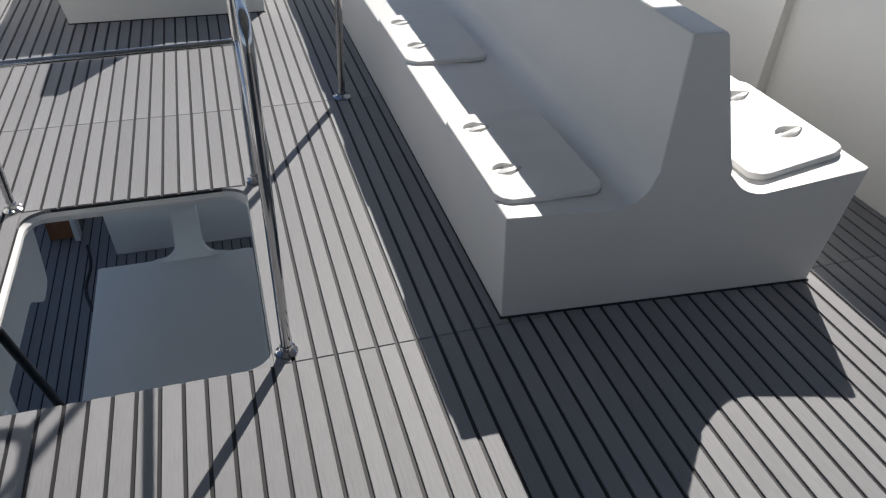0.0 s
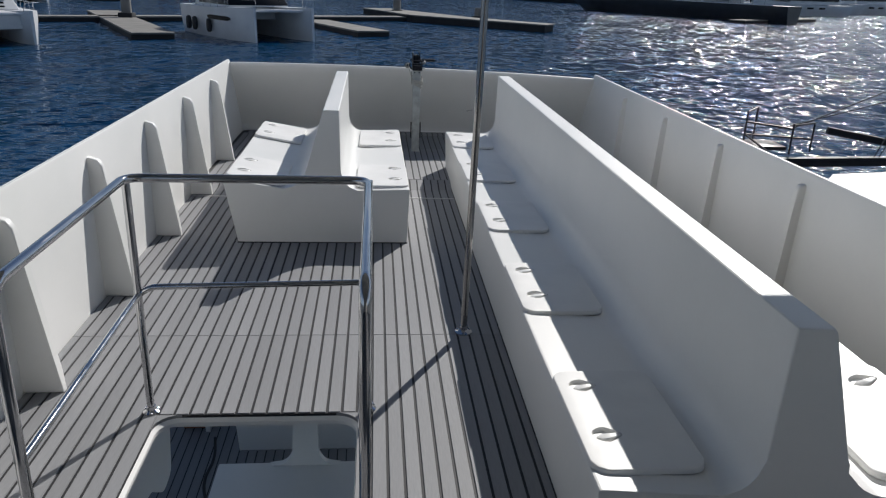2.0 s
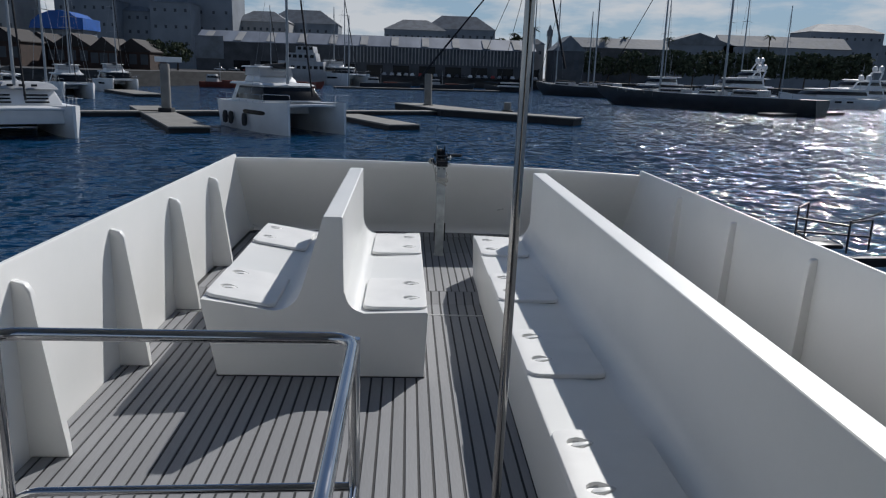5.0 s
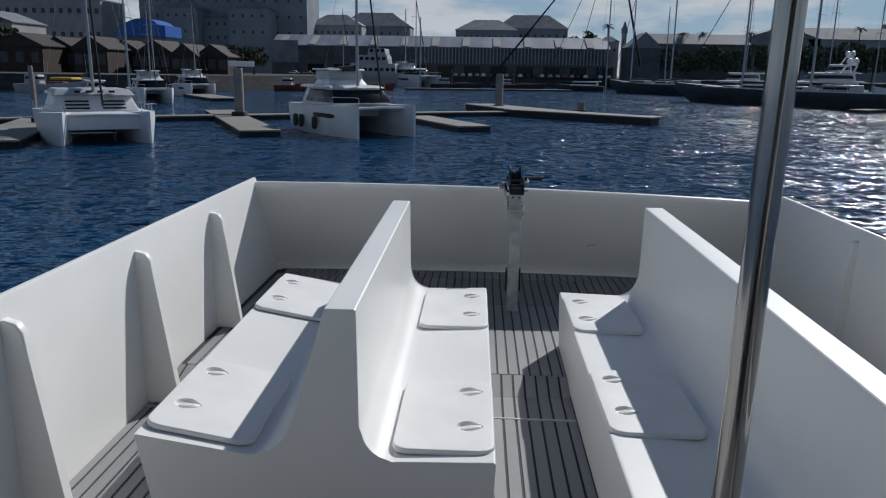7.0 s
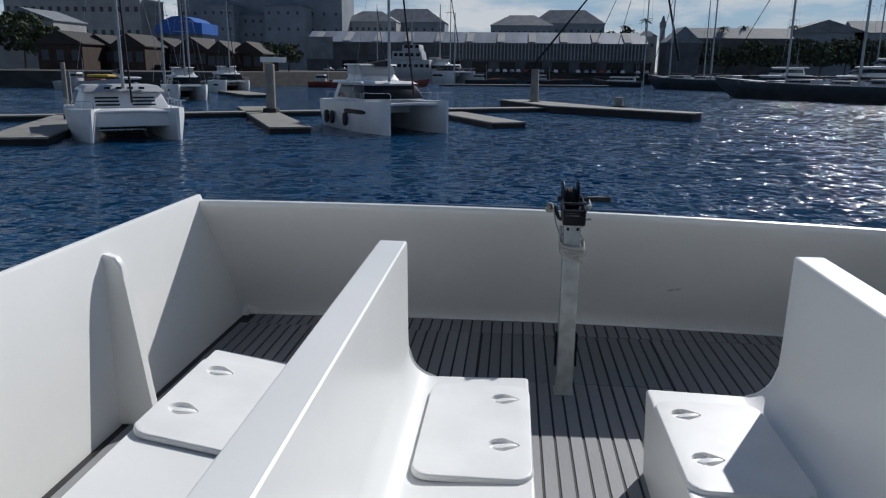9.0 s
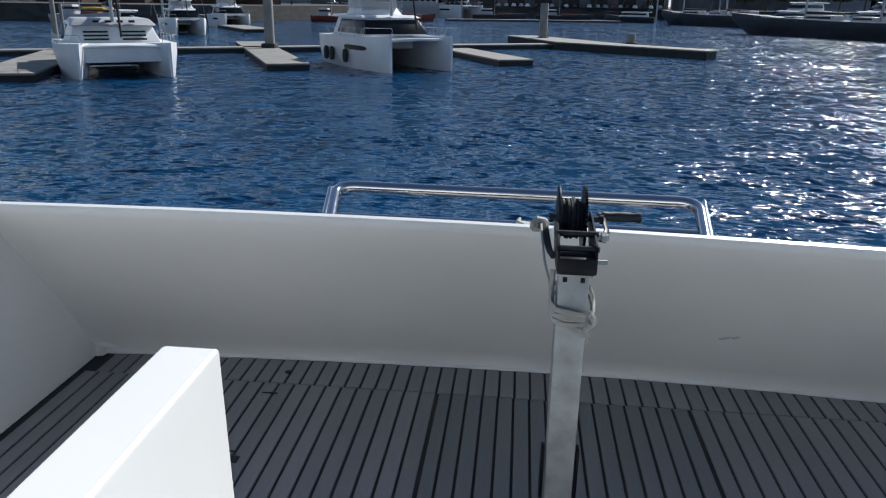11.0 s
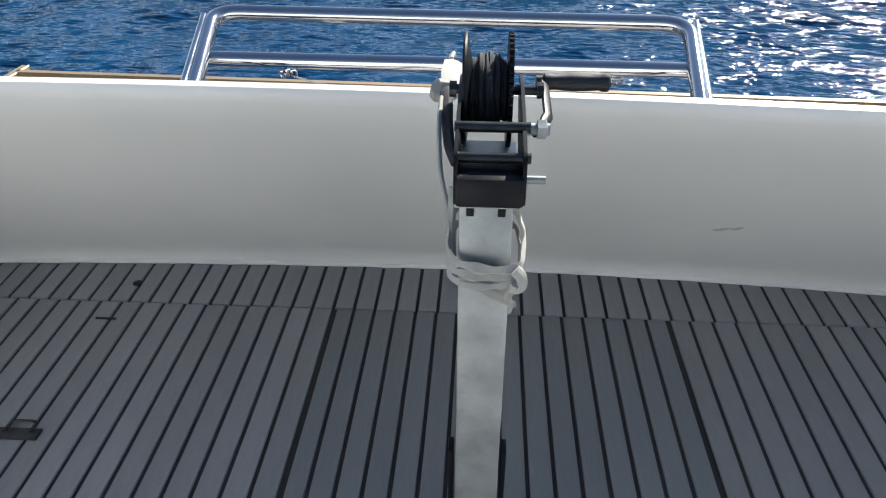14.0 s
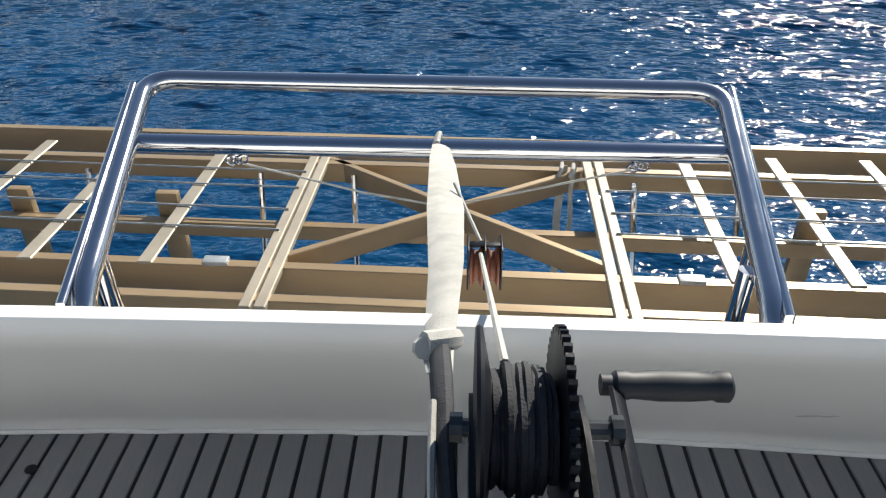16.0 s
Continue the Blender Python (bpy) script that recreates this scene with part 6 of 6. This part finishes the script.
# bare masts of yachts lying along the quay
for px, d, h in ((1060, 300, 62), (1160, 300, 31), (1298, 310, 40), (1440, 260, 42), (240, 150, 24), (284, 160, 23), (740, 270, 24), (715, 310, 30), (1520, 280, 34)):
    X = at(px, d)
    m = thing("yacht_mast", X, d, WATER_Z, "tall bare yacht mast with rigging", "mast", "yacht masts")
    bm = bmesh.new()
    tube(bm, [(X, d, WATER_Z), (X, d, WATER_Z + h)], 0.28, 8, 0.16)
    part("spar", bm, MAST, m)
    bm = bmesh.new()
    tube(bm, [(X - 1.6, d, WATER_Z + h * 0.62), (X, d, WATER_Z + h * 0.63), (X + 1.6, d, WATER_Z + h * 0.62)], 0.07, 6)
    part("spreader", bm, MAST, m)
    for s in (-1, 1):
        bm = bmesh.new()
        tube(bm, [(X + s * 3.0, d + 1, WATER_Z + 2), (X, d, WATER_Z + h * 0.95)], 0.035, 5)
        part("shroud", bm, MAST, m)

# furled sails and stays of the tall yacht by the shed
stays = thing("yacht_stays", at(960, 300), 300, WATER_Z, "dark furled sails and thin stays of a tall yacht", "rigging")
for px, z, r, mat in ((860, 3.0, 0.45, SAILBLACK), (955, 3.5, 0.10, RUBBER), (1002, 3.5, 0.10, RUBBER), (1116, 9.0, 0.55, SAILBLACK)):
    bm = bmesh.new()
    tube(bm, [(at(px, 300), 299.0, WATER_Z + z), (at(1060, 300), 299.8, WATER_Z + 60.0)], r, 8, 0.12)
    part("furled_sail" if mat is SAILBLACK else "stay", bm, mat, stays)

# ---- neighbouring boat off the starboard side: pipe frames and a boom ----
nb = thing("fishing_boat", 10.0, 12.0, WATER_Z, "dark fishing boat with pipe frames and a boom", "boat")
bm = bmesh.new()
loop = [(7.6, 11.0, -3.2), (9.6, 9.6, -3.2), (15.0, 9.0, -3.2), (15.0, 14.4, -3.2), (9.6, 13.4, -3.2)]
extrude(bm, [(x, y, WATER_Z - 0.3) for x, y, z in loop], (0, 0, 2.1))
part("hull", bm, HULLSHADE, nb, smooth=False)
bar("deck_beam", (6.9, 11.35, -1.2), (13.5, 11.6, -1.1), 0.16, 0.16, BLACK, nb)
bar("boom", (8.5, 12.2, -0.75), (12.5, 11.2, -1.35), 0.13, 0.13, BLACK, nb)
bar("boom", (9.5, 11.6, -1.0), (12.0, 11.2, 0.6), 0.11, 0.11, BLACK, nb)
for a, b in (((7.0, 12.6, -1.25), (7.0, 12.6, -0.55)), ((7.35, 12.9, -1.25), (7.35, 12.9, -0.5)), ((7.6, 11.9, -1.25), (7.6, 11.9, -0.65)), ((8.2, 12.2, -1.25), (8.2, 12.2, -0.7)), ((7.0, 12.6, -0.55), (7.35, 12.9, -0.5)), ((7.0, 12.6, -0.75), (7.6, 11.9, -0.75)), ((7.6, 11.9, -0.68), (8.2, 12.2, -0.68)), ((7.0, 12.6, -1.0), (8.2, 12.2, -1.0)), ((7.1, 11.6, -1.2), (7.0, 12.6, -1.0))):
    bm = bmesh.new()
    tube(bm, [a, b], 0.019, 8)
    part("pipe", bm, BLACK, nb)
for a, b in (((7.9, 12.6, -0.9), (11.5, 12.0, 0.9)), ((7.5, 12.5, -0.9), (12.0, 12.0, 0.5)), ((9.0, 11.4, -1.2), (10.4, 12.0, 1.2)), ((9.1, 11.4, -1.2), (10.6, 12.0, 1.2))):
    bm = bmesh.new()
    tube(bm, [a, b], 0.012, 5)
    part("stay", bm, RUBBER, nb)
bm = bmesh.new()
box(bm, 6.95, 7.6, 12.0, 12.7, -1.2, -1.12, 0.02)
part("grating", bm, BLACK, nb)


# ---- deck planks, piece by piece ----
def plank_mesh(w, l, mat, name="plank"):
    bm = bmesh.new()
    c = 0.0015
    top = [bm.verts.new(p) for p in ((-w / 2 + c, c, 0), (w / 2 - c, c, 0), (w / 2 - c, l - c, 0), (-w / 2 + c, l - c, 0))]
    low = [bm.verts.new(p) for p in ((-w / 2, 0, -0.0045), (w / 2, 0, -0.0045), (w / 2, l, -0.0045), (-w / 2, l, -0.0045))]
    bm.faces.new(top)
    for i in range(4):
        bm.faces.new((low[i], low[(i + 1) % 4], top[(i + 1) % 4], top[i]))
    return mesh_of(name, bm, mat, smooth=False)


PLANKS = {}


def plank(parent, x, w, y0, y1, z=0.0, tilt=0.0, mat=PLANK):
    key = (round(w, 3), round(y1 - y0, 3), mat.name)
    if key not in PLANKS:
        PLANKS[key] = plank_mesh(w, y1 - y0, mat)
    ob = new("plank", PLANKS[key])
    ob.parent = parent
    ob.matrix_local = pose(x, y0, z, tilt)
    return ob


rng = random.Random(4)
PITCH, GAP = 0.0629, 0.0108
n = int((STAR_X - PORT_X) / PITCH) + 1
for i in range(n + 1):
    x = -1.9507 + PITCH * (i + 0.5)
    w = PITCH - GAP
    if x - w / 2 < PORT_X:
        w = x + w / 2 - PORT_X - 0.003
        x = PORT_X + 0.003 + w / 2
    if x + w / 2 > STAR_X:
        w = STAR_X - 0.003 - (x - w / 2)
        if w < 0.02:
            break
        x = STAR_X - 0.003 - w / 2
    spans = [(AFT_Y, -0.03), (-0.027, 1.752), (1.755, STEP_Y)]
    for y0, y1 in spans:
        if HATCH[0] - 0.01 < x < HATCH[1] + 0.01 and y0 > -0.1 and y0 < 1.0:
            y0 = HATCH[3] + 0.005
        plank(deck, x, w, y0, y1)
    run = math.hypot(FORE_Y - RAMP_Y, FORE_Z)
    plank(fore, x, w, STEP_Y + 0.016, RAMP_Y)
    plank(fore, x, w, RAMP_Y, RAMP_Y + run - 0.002, 0.0, math.degrees(math.atan2(FORE_Z, FORE_Y - RAMP_Y)))
# foredeck: side runs, the darker hatch lid between them, and a row along the bow
LID_X0, LID_X1, JOINT_Y, GAP = -0.446, 0.516, 6.675, 0.0094
rows = [(LID_X0 - 0.0632 * (k + 1), 0.0632, 0) for k in range(23)]
rows += [(LID_X0 + 0.060125 * k, 0.060125, 1) for k in range(16)]
rows += [(LID_X1 + 0.0645 * k, 0.0645, 0) for k in range(22)]
for x0, pitch, on_lid in rows:
    w = pitch - GAP
    x = x0 + pitch / 2
    if x0 in (LID_X0, LID_X1):
        x, w = x + 0.003, w - 0.006
    if x + w / 2 > STAR_X:
        continue
    if on_lid:
        plank(fore, x, w, FORE_Y + 0.004, 6.00, FORE_Z)
        plank(fore, x, w, 6.003, JOINT_Y, FORE_Z, mat=PLANKLID)
    else:
        plank(fore, x, w, FORE_Y + 0.004, JOINT_Y, FORE_Z)
for k in range(-32, 30):
    x = 0.103 + 0.0612 * (k + 0.5)
    if x - 0.03 < PORT_X:
        continue
    if x + 0.026 > STAR_X:
        break
    plank(fore, x, 0.0612 - GAP, JOINT_Y + 0.004, round(bow_foot(x) + 0.04, 2), FORE_Z)
for i in range(30):
    x = -2.5 + 0.075 * i
    if x > -0.4:
        break
    plank(lower, x, 0.066, 0.5, 4.58, 0.03)
